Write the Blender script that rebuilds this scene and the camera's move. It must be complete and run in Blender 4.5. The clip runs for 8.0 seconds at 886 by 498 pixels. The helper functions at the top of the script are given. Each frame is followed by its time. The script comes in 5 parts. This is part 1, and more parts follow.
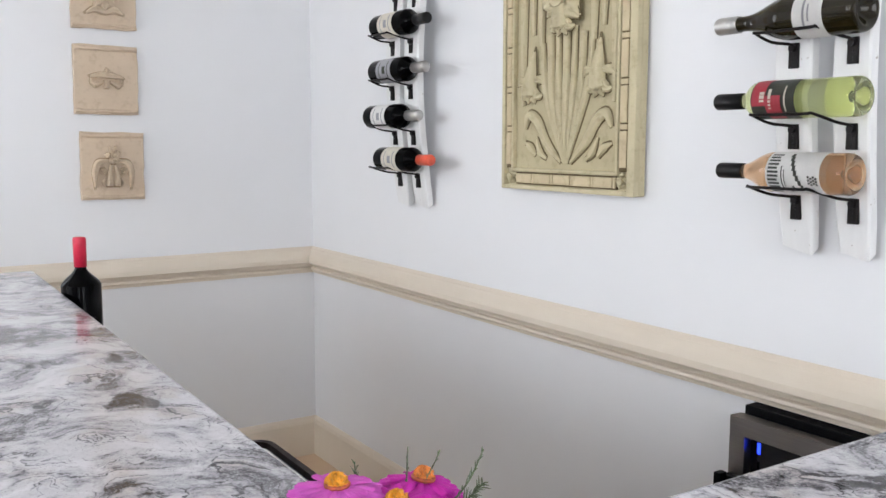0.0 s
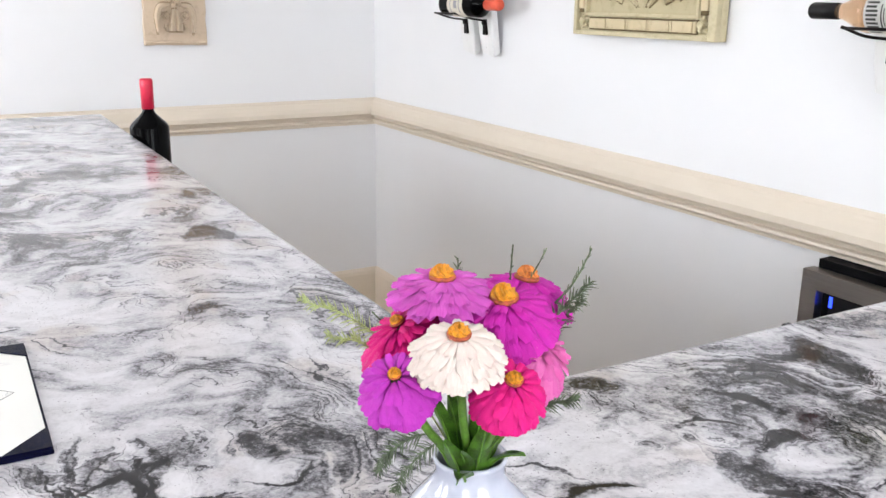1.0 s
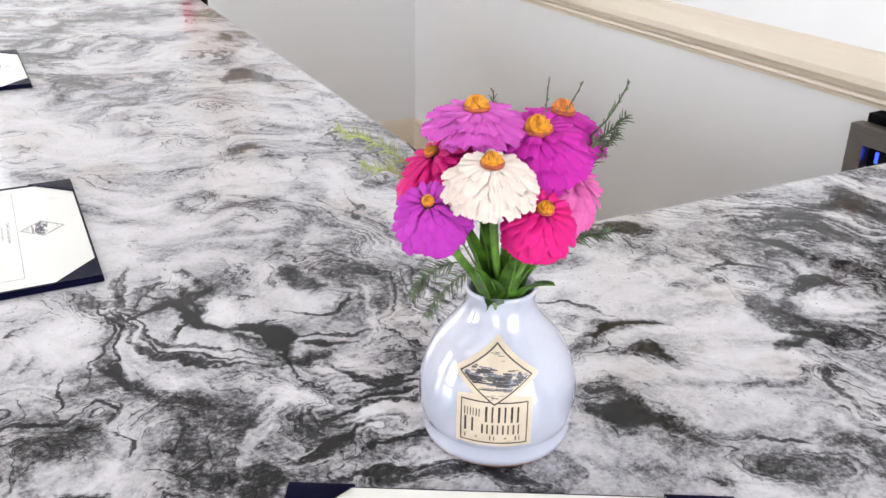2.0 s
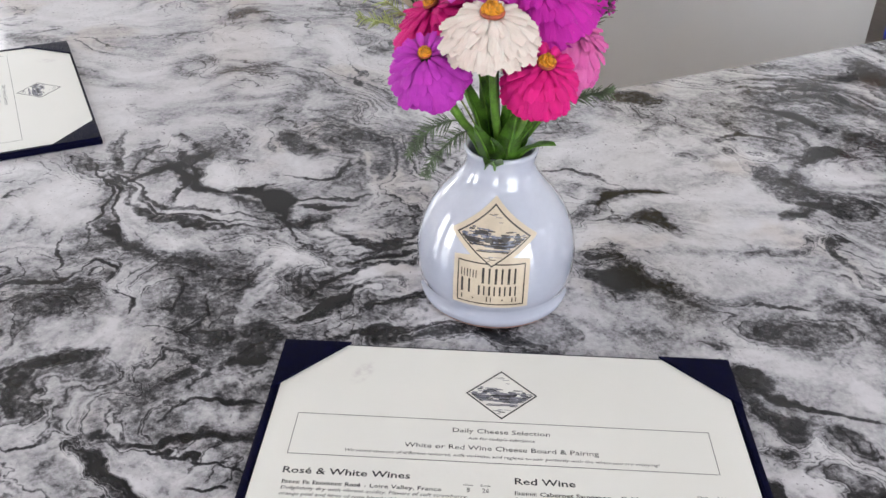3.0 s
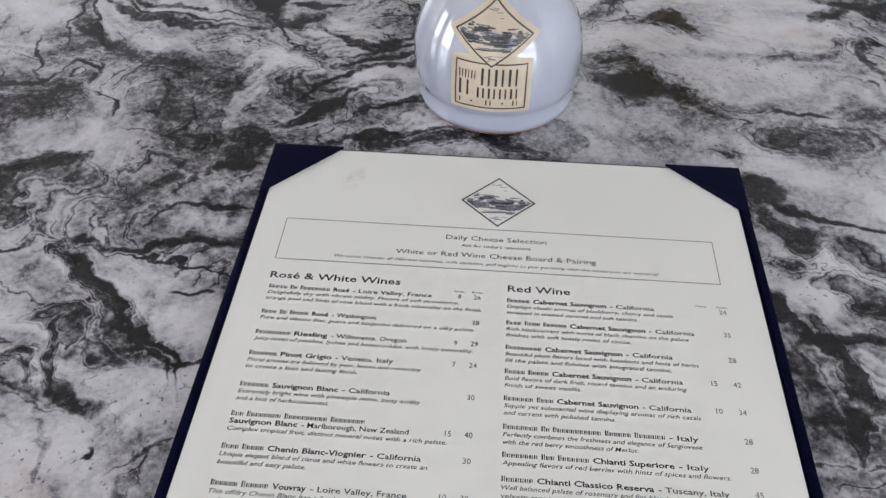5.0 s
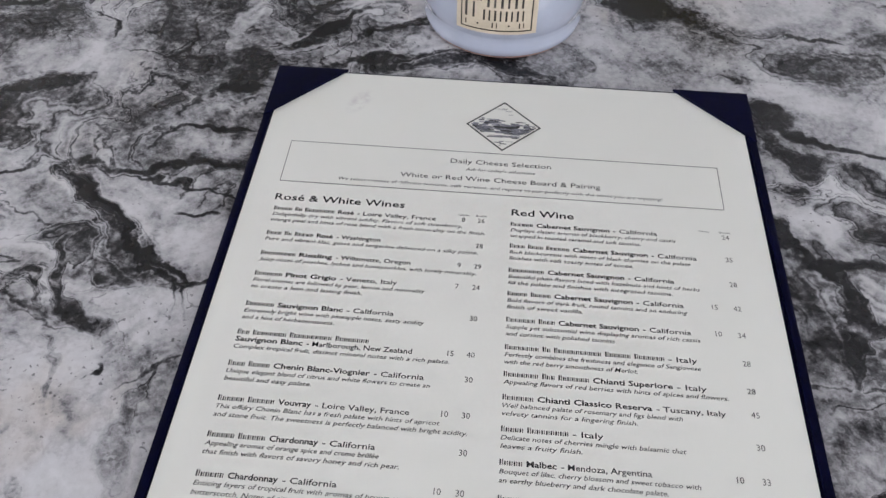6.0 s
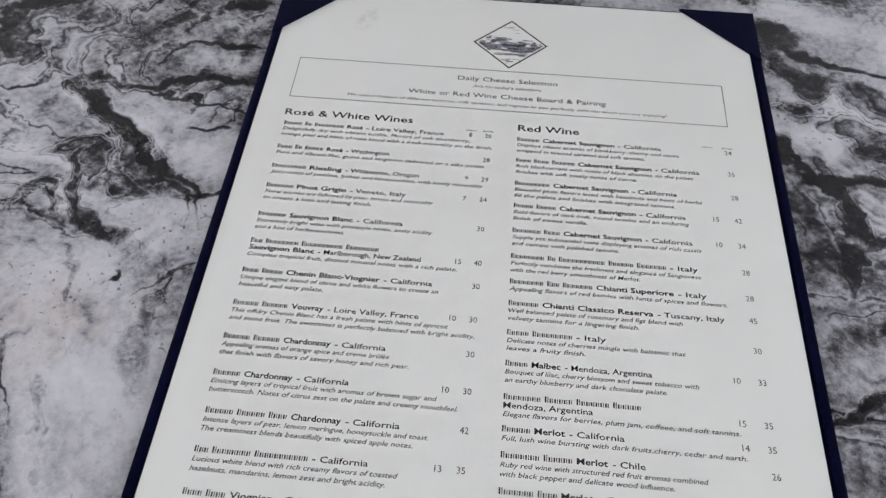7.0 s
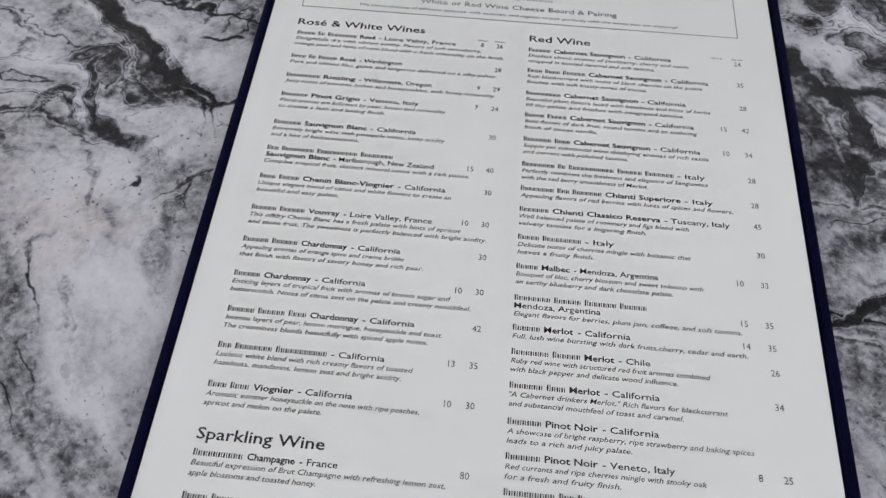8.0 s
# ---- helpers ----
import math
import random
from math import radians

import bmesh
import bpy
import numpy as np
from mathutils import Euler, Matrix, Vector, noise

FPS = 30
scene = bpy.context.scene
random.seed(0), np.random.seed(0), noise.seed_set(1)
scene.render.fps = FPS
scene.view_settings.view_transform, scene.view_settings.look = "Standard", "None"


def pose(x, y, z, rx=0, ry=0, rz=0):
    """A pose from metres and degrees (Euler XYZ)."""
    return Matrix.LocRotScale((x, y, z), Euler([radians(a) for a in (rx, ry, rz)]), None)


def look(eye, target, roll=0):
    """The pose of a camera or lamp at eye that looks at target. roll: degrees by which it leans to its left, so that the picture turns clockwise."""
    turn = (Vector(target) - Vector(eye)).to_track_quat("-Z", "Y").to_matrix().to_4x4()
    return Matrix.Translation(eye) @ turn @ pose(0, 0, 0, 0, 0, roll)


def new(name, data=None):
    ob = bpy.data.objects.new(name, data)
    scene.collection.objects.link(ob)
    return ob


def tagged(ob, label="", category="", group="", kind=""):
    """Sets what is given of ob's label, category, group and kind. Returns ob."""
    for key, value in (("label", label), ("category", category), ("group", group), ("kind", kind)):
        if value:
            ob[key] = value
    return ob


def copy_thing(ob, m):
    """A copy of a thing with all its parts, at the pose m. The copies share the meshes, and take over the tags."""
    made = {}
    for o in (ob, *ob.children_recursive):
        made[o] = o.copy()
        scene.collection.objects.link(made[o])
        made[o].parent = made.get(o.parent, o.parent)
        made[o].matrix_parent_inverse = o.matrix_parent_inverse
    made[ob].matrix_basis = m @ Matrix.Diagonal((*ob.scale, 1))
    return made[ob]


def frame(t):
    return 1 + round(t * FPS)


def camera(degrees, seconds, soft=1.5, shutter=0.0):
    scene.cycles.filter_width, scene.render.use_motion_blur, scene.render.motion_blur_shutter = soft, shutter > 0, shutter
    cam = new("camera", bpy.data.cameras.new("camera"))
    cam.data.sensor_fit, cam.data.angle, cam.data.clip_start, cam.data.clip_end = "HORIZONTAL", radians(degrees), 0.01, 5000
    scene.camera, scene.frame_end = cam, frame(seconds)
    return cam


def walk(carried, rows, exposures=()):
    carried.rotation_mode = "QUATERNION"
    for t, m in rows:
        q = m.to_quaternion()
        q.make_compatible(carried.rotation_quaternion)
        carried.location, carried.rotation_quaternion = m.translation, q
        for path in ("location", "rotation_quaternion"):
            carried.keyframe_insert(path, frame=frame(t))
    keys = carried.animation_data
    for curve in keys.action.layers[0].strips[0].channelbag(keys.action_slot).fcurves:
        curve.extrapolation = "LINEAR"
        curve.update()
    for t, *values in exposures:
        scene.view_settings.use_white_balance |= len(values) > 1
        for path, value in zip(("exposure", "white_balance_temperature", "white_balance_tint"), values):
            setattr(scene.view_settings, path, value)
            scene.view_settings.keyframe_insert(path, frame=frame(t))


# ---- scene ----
cam = camera(52.8, 8.0)
PATH = [
    (0, (3.32, -1.513, 1.291), (1.651, -0.436, 1.052), 0.1),
    (0.5, (3.302, -1.528, 1.27), (1.624, -0.513, 0.881), 0.3),
    (1, (3.293, -1.529, 1.25), (1.614, -0.586, 0.711), 0.6),
    (1.5, (3.3, -1.531, 1.244), (1.641, -0.656, 0.549), 0.6),
    (2, (3.302, -1.531, 1.24), (1.683, -0.713, 0.397), 0.7),
    (3.3, (3.304, -1.515, 1.22), (1.819, -0.807, 0.082), 0.9),
    (3.5, (3.302, -1.509, 1.217), (1.839, -0.83, 0.035), 0.6),
    (4, (3.296, -1.508, 1.215), (1.904, -0.854, -0.064), 0.9),
    (4.5, (3.291, -1.507, 1.213), (1.965, -0.88, -0.146), 1.1),
    (4.7, (3.294, -1.507, 1.207), (1.973, -0.889, -0.161), 0.9),
    (6, (3.301, -1.508, 1.204), (2.09, -0.959, -0.29), 0.9),
    (6.5, (3.308, -1.512, 1.202), (2.136, -0.979, -0.329), 1.1),
    (7, (3.314, -1.517, 1.202), (2.192, -1.007, -0.373), 1.2),
    (7.5, (3.317, -1.521, 1.205), (2.261, -1.039, -0.424), 1.4),
    (8, (3.324, -1.526, 1.204), (2.319, -1.07, -0.463), 1.4),
]
walk(cam, [(row[0], look(row[1], row[2], row[3])) for row in PATH],
     exposures=[(0, 0.10, 6450, 10), (0.5, 0.26, 6500, 10), (1.0, 0.49, 6550, 10), (1.5, 0.60, 6600, 10), (2.2, 0.38, 6680, 10), (3.3, -0.08, 6580, 10), (4.5, -0.28, 6500, 10), (6.0, -0.29, 6420, 10), (8.0, -0.31, 6300, 10)])

# ---- light ----
ROOM_X, ROOM_Y, ROOM_Z = 4.7, -4.6, 2.65

world = bpy.data.worlds.new("world")
scene.world = world
world.use_nodes = True
sky = world.node_tree.nodes.new("ShaderNodeTexSky")
sky.sky_type, sky.sun_disc, sky.sun_elevation, sky.sun_rotation = "NISHITA", False, radians(40), radians(200)
world.node_tree.links.new(sky.outputs[0], world.node_tree.nodes["Background"].inputs[0])
world.node_tree.nodes["Background"].inputs[1].default_value = 0.06


def window_light(name, eye, target, w, h, power, colour):
    """Daylight that comes in through a window's opening."""
    lamp = bpy.data.lights.new(name, "AREA")
    lamp.shape, lamp.size, lamp.size_y, lamp.energy, lamp.color = "RECTANGLE", w, h, power, colour
    new(name, lamp).matrix_world = look(eye, target)


# windows: wall, centre along it, width, sill height, head height
SOUTH_WINDOWS = ((0.75, 0.95, 0.85, 2.25), (2.15, 0.95, 0.85, 2.25))
WEST_WINDOWS = ((-1.93, 0.78, 0.95, 2.2),)
EAST_WINDOWS = ((-1.0, 1.1, 0.85, 2.25), (-3.0, 1.1, 0.85, 2.25))
for cx, w, z0, z1 in SOUTH_WINDOWS:
    window_light("window_light_south", (cx, ROOM_Y - 0.2, (z0 + z1) / 2), (cx, 0, (z0 + z1) / 2), w, z1 - z0, 26, (0.93, 0.96, 1.0))
for cy, w, z0, z1 in WEST_WINDOWS:
    window_light("window_light_west", (-0.2, cy, (z0 + z1) / 2), (3, cy, (z0 + z1) / 2), w, z1 - z0, 12, (0.93, 0.96, 1.0))
for cy, w, z0, z1 in EAST_WINDOWS:
    window_light("window_light_east", (ROOM_X + 0.2, cy, (z0 + z1) / 2), (0, cy, (z0 + z1) / 2), w, z1 - z0, 21, (0.95, 0.97, 1.0))


# ---- material helpers ----
class Graph:
    def __init__(self, name):
        self.m = bpy.data.materials.new(name)
        self.m.use_nodes = True
        self.t = self.m.node_tree
        self.b = self.t.nodes["Principled BSDF"]

    def put(self, socket, v):
        if isinstance(v, bpy.types.NodeSocket):
            self.t.links.new(v, socket)
        elif v is not None:
            socket.default_value = v

    def coords(self):
        return self.t.nodes.new("ShaderNodeTexCoord").outputs["Object"]

    def random(self):
        return self.t.nodes.new("ShaderNodeObjectInfo").outputs["Random"]

    def noise(self, vec, scale, detail=3.0, rough=0.55, colour=False):
        n = self.t.nodes.new("ShaderNodeTexNoise")
        self.put(n.inputs["Vector"], vec)
        n.inputs["Scale"].default_value, n.inputs["Detail"].default_value, n.inputs["Roughness"].default_value = scale, detail, rough
        return n.outputs["Color" if colour else "Fac"]

    def math(self, op, a, b=None, third=None):
        n = self.t.nodes.new("ShaderNodeMath")
        n.operation = op
        self.put(n.inputs[0], a)
        self.put(n.inputs[1], b)
        self.put(n.inputs[2], third)
        return n.outputs[0]

    def vec(self, op, a, b=None, scale=None):
        n = self.t.nodes.new("ShaderNodeVectorMath")
        n.operation = op
        self.put(n.inputs[0], a)
        self.put(n.inputs[1], b)
        if scale is not None:
            self.put(n.inputs["Scale"], scale)
        return n.outputs["Value"] if op in ("LENGTH", "DOT_PRODUCT") else n.outputs["Vector"]

    def mapping(self, vec, loc=(0, 0, 0), rot=(0, 0, 0), scale=(1, 1, 1), kind="POINT"):
        n = self.t.nodes.new("ShaderNodeMapping")
        n.vector_type = kind
        self.put(n.inputs[0], vec)
        n.inputs["Location"].default_value, n.inputs["Rotation"].default_value, n.inputs["Scale"].default_value = loc, rot, scale
        return n.outputs[0]

    def span(self, v, a, b, c=0.0, d=1.0):
        n = self.t.nodes.new("ShaderNodeMapRange")
        n.interpolation_type = "SMOOTHSTEP"
        self.put(n.inputs[0], v)
        for k, x in enumerate((a, b, c, d)):
            n.inputs[k + 1].default_value = x
        return n.outputs[0]

    def mix(self, f, a, b):
        n = self.t.nodes.new("ShaderNodeMix")
        n.data_type = "RGBA"
        self.put(n.inputs[0], f)
        self.put(n.inputs[6], (*a, 1) if isinstance(a, tuple) else a)
        self.put(n.inputs[7], (*b, 1) if isinstance(b, tuple) else b)
        return n.outputs[2]

    def bump(self, height, strength=0.2, distance=0.002):
        n = self.t.nodes.new("ShaderNodeBump")
        n.inputs["Strength"].default_value, n.inputs["Distance"].default_value = strength, distance
        self.put(n.inputs["Height"], height)
        self.put(self.b.inputs["Normal"], n.outputs[0])

    def set(self, colour=None, rough=None, metal=None, coat=None, transmission=None, ior=None, sheen=None):
        b = self.b.inputs
        self.put(b["Base Color"], (*colour, 1) if isinstance(colour, tuple) else colour)
        self.put(b["Roughness"], rough)
        self.put(b["Metallic"], metal)
        self.put(b["Coat Weight"], coat)
        self.put(b["Transmission Weight"], transmission)
        self.put(b["IOR"], ior)
        self.put(b["Sheen Weight"], sheen)
        return self.m


def plain(name, colour, rough=0.5, metal=0.0, vary=0.12, scale=30.0, bump=0.05, coat=None, depth=0.001, spec=0.5):
    """A surface of one colour with slight cloudiness at two scales and fine relief."""
    g = Graph(name)
    p = g.coords()
    big, fine = g.noise(p, scale, 3), g.noise(p, scale * 9, 2)
    f = g.math("ADD", g.math("MULTIPLY", big, 0.7), g.math("MULTIPLY", fine, 0.3))
    lo, hi = tuple(c * (1 - vary) for c in colour), tuple(min(1, c * (1 + vary)) for c in colour)
    g.bump(fine, bump, depth)
    g.b.inputs["Specular IOR Level"].default_value = spec
    return g.set(g.mix(g.span(f, 0.35, 0.65), lo, hi), g.span(big, 0.3, 0.7, rough * 0.85, min(1, rough * 1.15)), metal, coat)


# ---- stone ----
# markings of the slab: centre x, y, half length, half width, turn in degrees, bow
GREY_PATCHES = (
    (2.843, -1.461, 0.030, 0.0480, 66, -0.00), (2.844, -1.536, 0.031, 0.0148, 84, 1.30), (2.824, -1.353, 0.048, 0.0319, 67, 0.34), (2.722, -1.304, 0.059, 0.0250, 139, -0.38),
    (2.864, -1.391, 0.023, 0.0172, 92, -0.23), (2.927, -1.221, 0.025, 0.0151, 27, -0.16), (2.774, -1.074, 0.023, 0.0075, 109, 0.34), (2.825, -1.075, 0.011, 0.0062, 9, 0.28),
    (3.025, -1.157, 0.034, 0.0118, 64, -0.35), (2.954, -1.112, 0.036, 0.0050, 84, -1.37), (2.897, -1.536, 0.030, 0.0125, 45, 0.25), (2.998, -1.530, 0.049, 0.0063, 18, -0.08),
    (2.906, -1.452, 0.030, 0.0121, 56, -0.13), (3.003, -1.553, 0.016, 0.0064, 47, 0.86), (3.032, -1.525, 0.021, 0.0057, 35, -0.30), (3.158, -1.282, 0.028, 0.0089, -17, 0.06),
)
GREY_PATCHES_EAST = (
    (3.029, -1.155, 0.024, 0.0084, 54, 0.29), (3.097, -1.237, 0.012, 0.0034, 64, 0.74), (3.062, -1.563, 0.017, 0.0015, -12, 2.78), (2.919, -1.491, 0.012, 0.0063, 99, 0.03),
    (2.826, -0.964, 0.059, 0.0340, 47, -0.32), (2.844, -1.008, 0.040, 0.0207, 63, -1.30), (2.814, -0.947, 0.056, 0.0247, 30, 0.18), (2.687, -1.505, 0.057, 0.0048, -6, 1.38),
    (2.659, -1.446, 0.026, 0.0219, 67, -0.83), (3.109, -1.547, 0.027, 0.0047, -37, -0.22),
)
DARK_STREAKS = (
    (2.739, -1.487, 0.047, 0.0053, 0, -1.98), (2.709, -1.461, 0.022, 0.0124, 43, 3.71), (2.711, -1.425, 0.045, 0.0046, 18, -2.60), (2.637, -1.475, 0.031, 0.0033, 3, -1.72),
    (2.761, -1.402, 0.029, 0.0067, 23, 1.91), (2.795, -1.381, 0.018, 0.0071, 73, -0.74), (2.896, -1.399, 0.020, 0.0037, 113, -0.17), (2.886, -1.354, 0.009, 0.0047, 58, 1.25),
    (2.952, -1.339, 0.040, 0.0066, 64, 0.82), (2.675, -1.344, 0.024, 0.0096, 9, -0.16), (2.860, -1.169, 0.036, 0.0083, 89, 1.08), (2.892, -1.166, 0.014, 0.0055, 35, 1.17),
    (2.949, -1.217, 0.027, 0.0078, 50, -0.10), (2.906, -1.022, 0.043, 0.0135, 20, -1.38), (2.870, -0.971, 0.023, 0.0060, 77, 1.33), (2.981, -1.074, 0.020, 0.0027, -24, -0.66),
)
DARK_STREAKS_EAST = (
    (2.898, -1.564, 0.020, 0.0079, 9, -0.07), (3.031, -1.547, 0.023, 0.0030, 12, -1.24), (3.018, -1.571, 0.010, 0.0027, 67, 1.45), (3.053, -1.213, 0.010, 0.0083, 12, 0.03),
    (3.083, -1.217, 0.019, 0.0063, 40, -1.16), (3.107, -1.204, 0.016, 0.0078, 16, -0.19), (3.124, -1.221, 0.015, 0.0057, 27, 0.21), (3.166, -1.268, 0.028, 0.0040, -29, 0.08),
    (3.175, -1.261, 0.011, 0.0023, 80, 1.05), (2.771, -0.801, 0.061, 0.0158, -16, 0.43), (2.709, -1.056, 0.026, 0.0106, 54, 0.80), (3.235, -1.314, 0.012, 0.0026, 83, -1.36),
    (2.974, -1.537, 0.021, 0.0040, 23, 0.17), (2.845, -1.365, 0.031, 0.0070, 66, -0.93), (2.025, -1.213, 0.025, 0.0277, 83, 1.01), (2.880, -1.545, 0.024, 0.0054, 79, 0.00),
)
BLACK_VEINS = (
    (2.741, -1.449, 0.062, 0.0025, 33, -6.95), (2.729, -1.446, 0.054, 0.0021, 34, -6.04), (2.783, -1.358, 0.018, 0.0030, 82, -0.37), (2.831, -1.341, 0.027, 0.0040, 61, -2.88),
    (2.873, -1.361, 0.037, 0.0021, 91, 4.28), (2.930, -1.370, 0.028, 0.0023, 80, 1.52), (2.795, -1.547, 0.015, 0.0022, 88, -0.49), (2.770, -1.532, 0.015, 0.0012, -3, 1.87),
    (2.799, -1.509, 0.013, 0.0018, 62, 3.25), (2.837, -1.504, 0.010, 0.0014, 16, 2.13), (2.816, -1.011, 0.025, 0.0036, 67, 3.54), (2.928, -1.057, 0.020, 0.0053, 105, 0.42),
    (3.006, -1.149, 0.016, 0.0014, 60, 1.02), (2.812, -1.178, 0.031, 0.0021, 42, 3.70), (3.013, -1.524, 0.038, 0.0012, 17, 2.06), (2.968, -1.502, 0.040, 0.0020, 68, 1.14),
)
BLACK_VEINS_EAST = (
    (2.980, -1.501, 0.032, 0.0012, 53, 3.69), (2.954, -1.474, 0.022, 0.0015, 74, 3.20), (3.042, -1.508, 0.009, 0.0016, 96, -0.62), (2.923, -1.450, 0.013, 0.0014, 67, 1.34),
    (2.942, -1.565, 0.009, 0.0012, 75, 0.03), (3.007, -1.494, 0.006, 0.0012, 52, 0.37), (3.069, -1.550, 0.003, 0.0013, 127, -0.44), (3.083, -1.198, 0.027, 0.0024, 48, -0.78),
    (3.131, -1.259, 0.021, 0.0022, 0, -0.07), (3.147, -1.244, 0.018, 0.0032, 68, 0.73), (2.735, -1.400, 0.013, 0.0024, 75, -1.34), (2.772, -1.356, 0.028, 0.0019, 83, 0.67),
    (2.859, -1.345, 0.023, 0.0019, 80, 0.72), (2.798, -0.949, 0.025, 0.0056, 24, 0.90), (2.858, -1.157, 0.024, 0.0030, 81, 2.12), (3.007, -1.528, 0.040, 0.0012, 14, 2.99),
)
PALE_PATCHES = (
    (2.661, -1.400, 0.032, 0.0256, 91, -2.80), (2.858, -1.426, 0.048, 0.0055, -37, -0.46), (2.817, -1.340, 0.025, 0.0044, 52, -1.46), (2.879, -1.351, 0.022, 0.0073, 77, 0.77),
    (2.717, -1.342, 0.021, 0.0149, 100, 0.26), (2.742, -1.314, 0.037, 0.0016, -6, 2.24), (2.697, -1.537, 0.022, 0.0303, 55, 0.11), (2.910, -1.097, 0.042, 0.0506, 41, -0.03),
    (2.897, -0.991, 0.025, 0.0189, 18, -0.18), (3.004, -1.504, 0.038, 0.0144, 27, -0.18), (2.966, -1.475, 0.018, 0.0070, 71, 0.72), (2.865, -1.543, 0.017, 0.0108, 58, 0.44),
    (3.086, -1.566, 0.050, 0.0218, 16, 0.20), (3.119, -1.245, 0.017, 0.0118, 16, 0.29), (3.163, -1.247, 0.010, 0.0116, 30, -0.16), (2.818, -1.120, 0.047, 0.0308, 42, -0.28),
)
PALE_PATCHES_EAST = (
    (2.965, -1.152, 0.052, 0.0190, 51, -0.17), (2.788, -1.116, 0.057, 0.0269, 75, -0.42), (2.829, -1.085, 0.067, 0.0504, 25, -0.20), (2.909, -1.171, 0.046, 0.0115, 64, -0.74),
    (2.969, -1.248, 0.040, 0.0120, 44, 0.22), (3.036, -1.186, 0.029, 0.0119, 28, -0.79), (3.086, -1.172, 0.010, 0.0077, 80, 0.83), (2.737, -1.529, 0.024, 0.0143, 67, 0.50),
    (2.782, -1.468, 0.021, 0.0056, 87, 0.11), (2.966, -1.554, 0.008, 0.0102, 52, 0.54), (2.711, -1.381, 0.032, 0.0119, 18, 1.17),
)
GREY_PATCHES_WEST = (
    (2.731, -1.383, 0.027, 0.0249, 62, -1.60), (2.633, -1.483, 0.036, 0.0248, 84, -1.67), (2.779, -1.332, 0.041, 0.0246, 31, -0.20), (2.814, -1.402, 0.024, 0.0105, 28, 0.17),
    (2.782, -1.429, 0.037, 0.0116, 51, -0.46), (2.684, -1.291, 0.042, 0.0266, 59, -0.74), (2.896, -1.369, 0.033, 0.0109, 66, -1.02), (2.821, -1.547, 0.017, 0.0136, 112, 0.08),
)
BLACK_VEINS_WEST = (
    (2.716, -1.413, 0.033, 0.0026, 38, -8.18), (2.747, -1.445, 0.045, 0.0017, 37, -7.23), (2.706, -1.501, 0.050, 0.0013, -8, 3.69), (2.851, -1.336, 0.020, 0.0023, 78, 0.74),
    (2.731, -1.347, 0.024, 0.0021, 91, -2.37), (2.722, -1.493, 0.051, 0.0013, 0, 2.47), (2.699, -1.451, 0.036, 0.0015, 3, 6.37), (2.783, -1.398, 0.035, 0.0015, 5, 4.55),
    (2.892, -1.384, 0.024, 0.0019, 98, 2.11), (2.907, -1.358, 0.021, 0.0016, 90, 2.29),
)


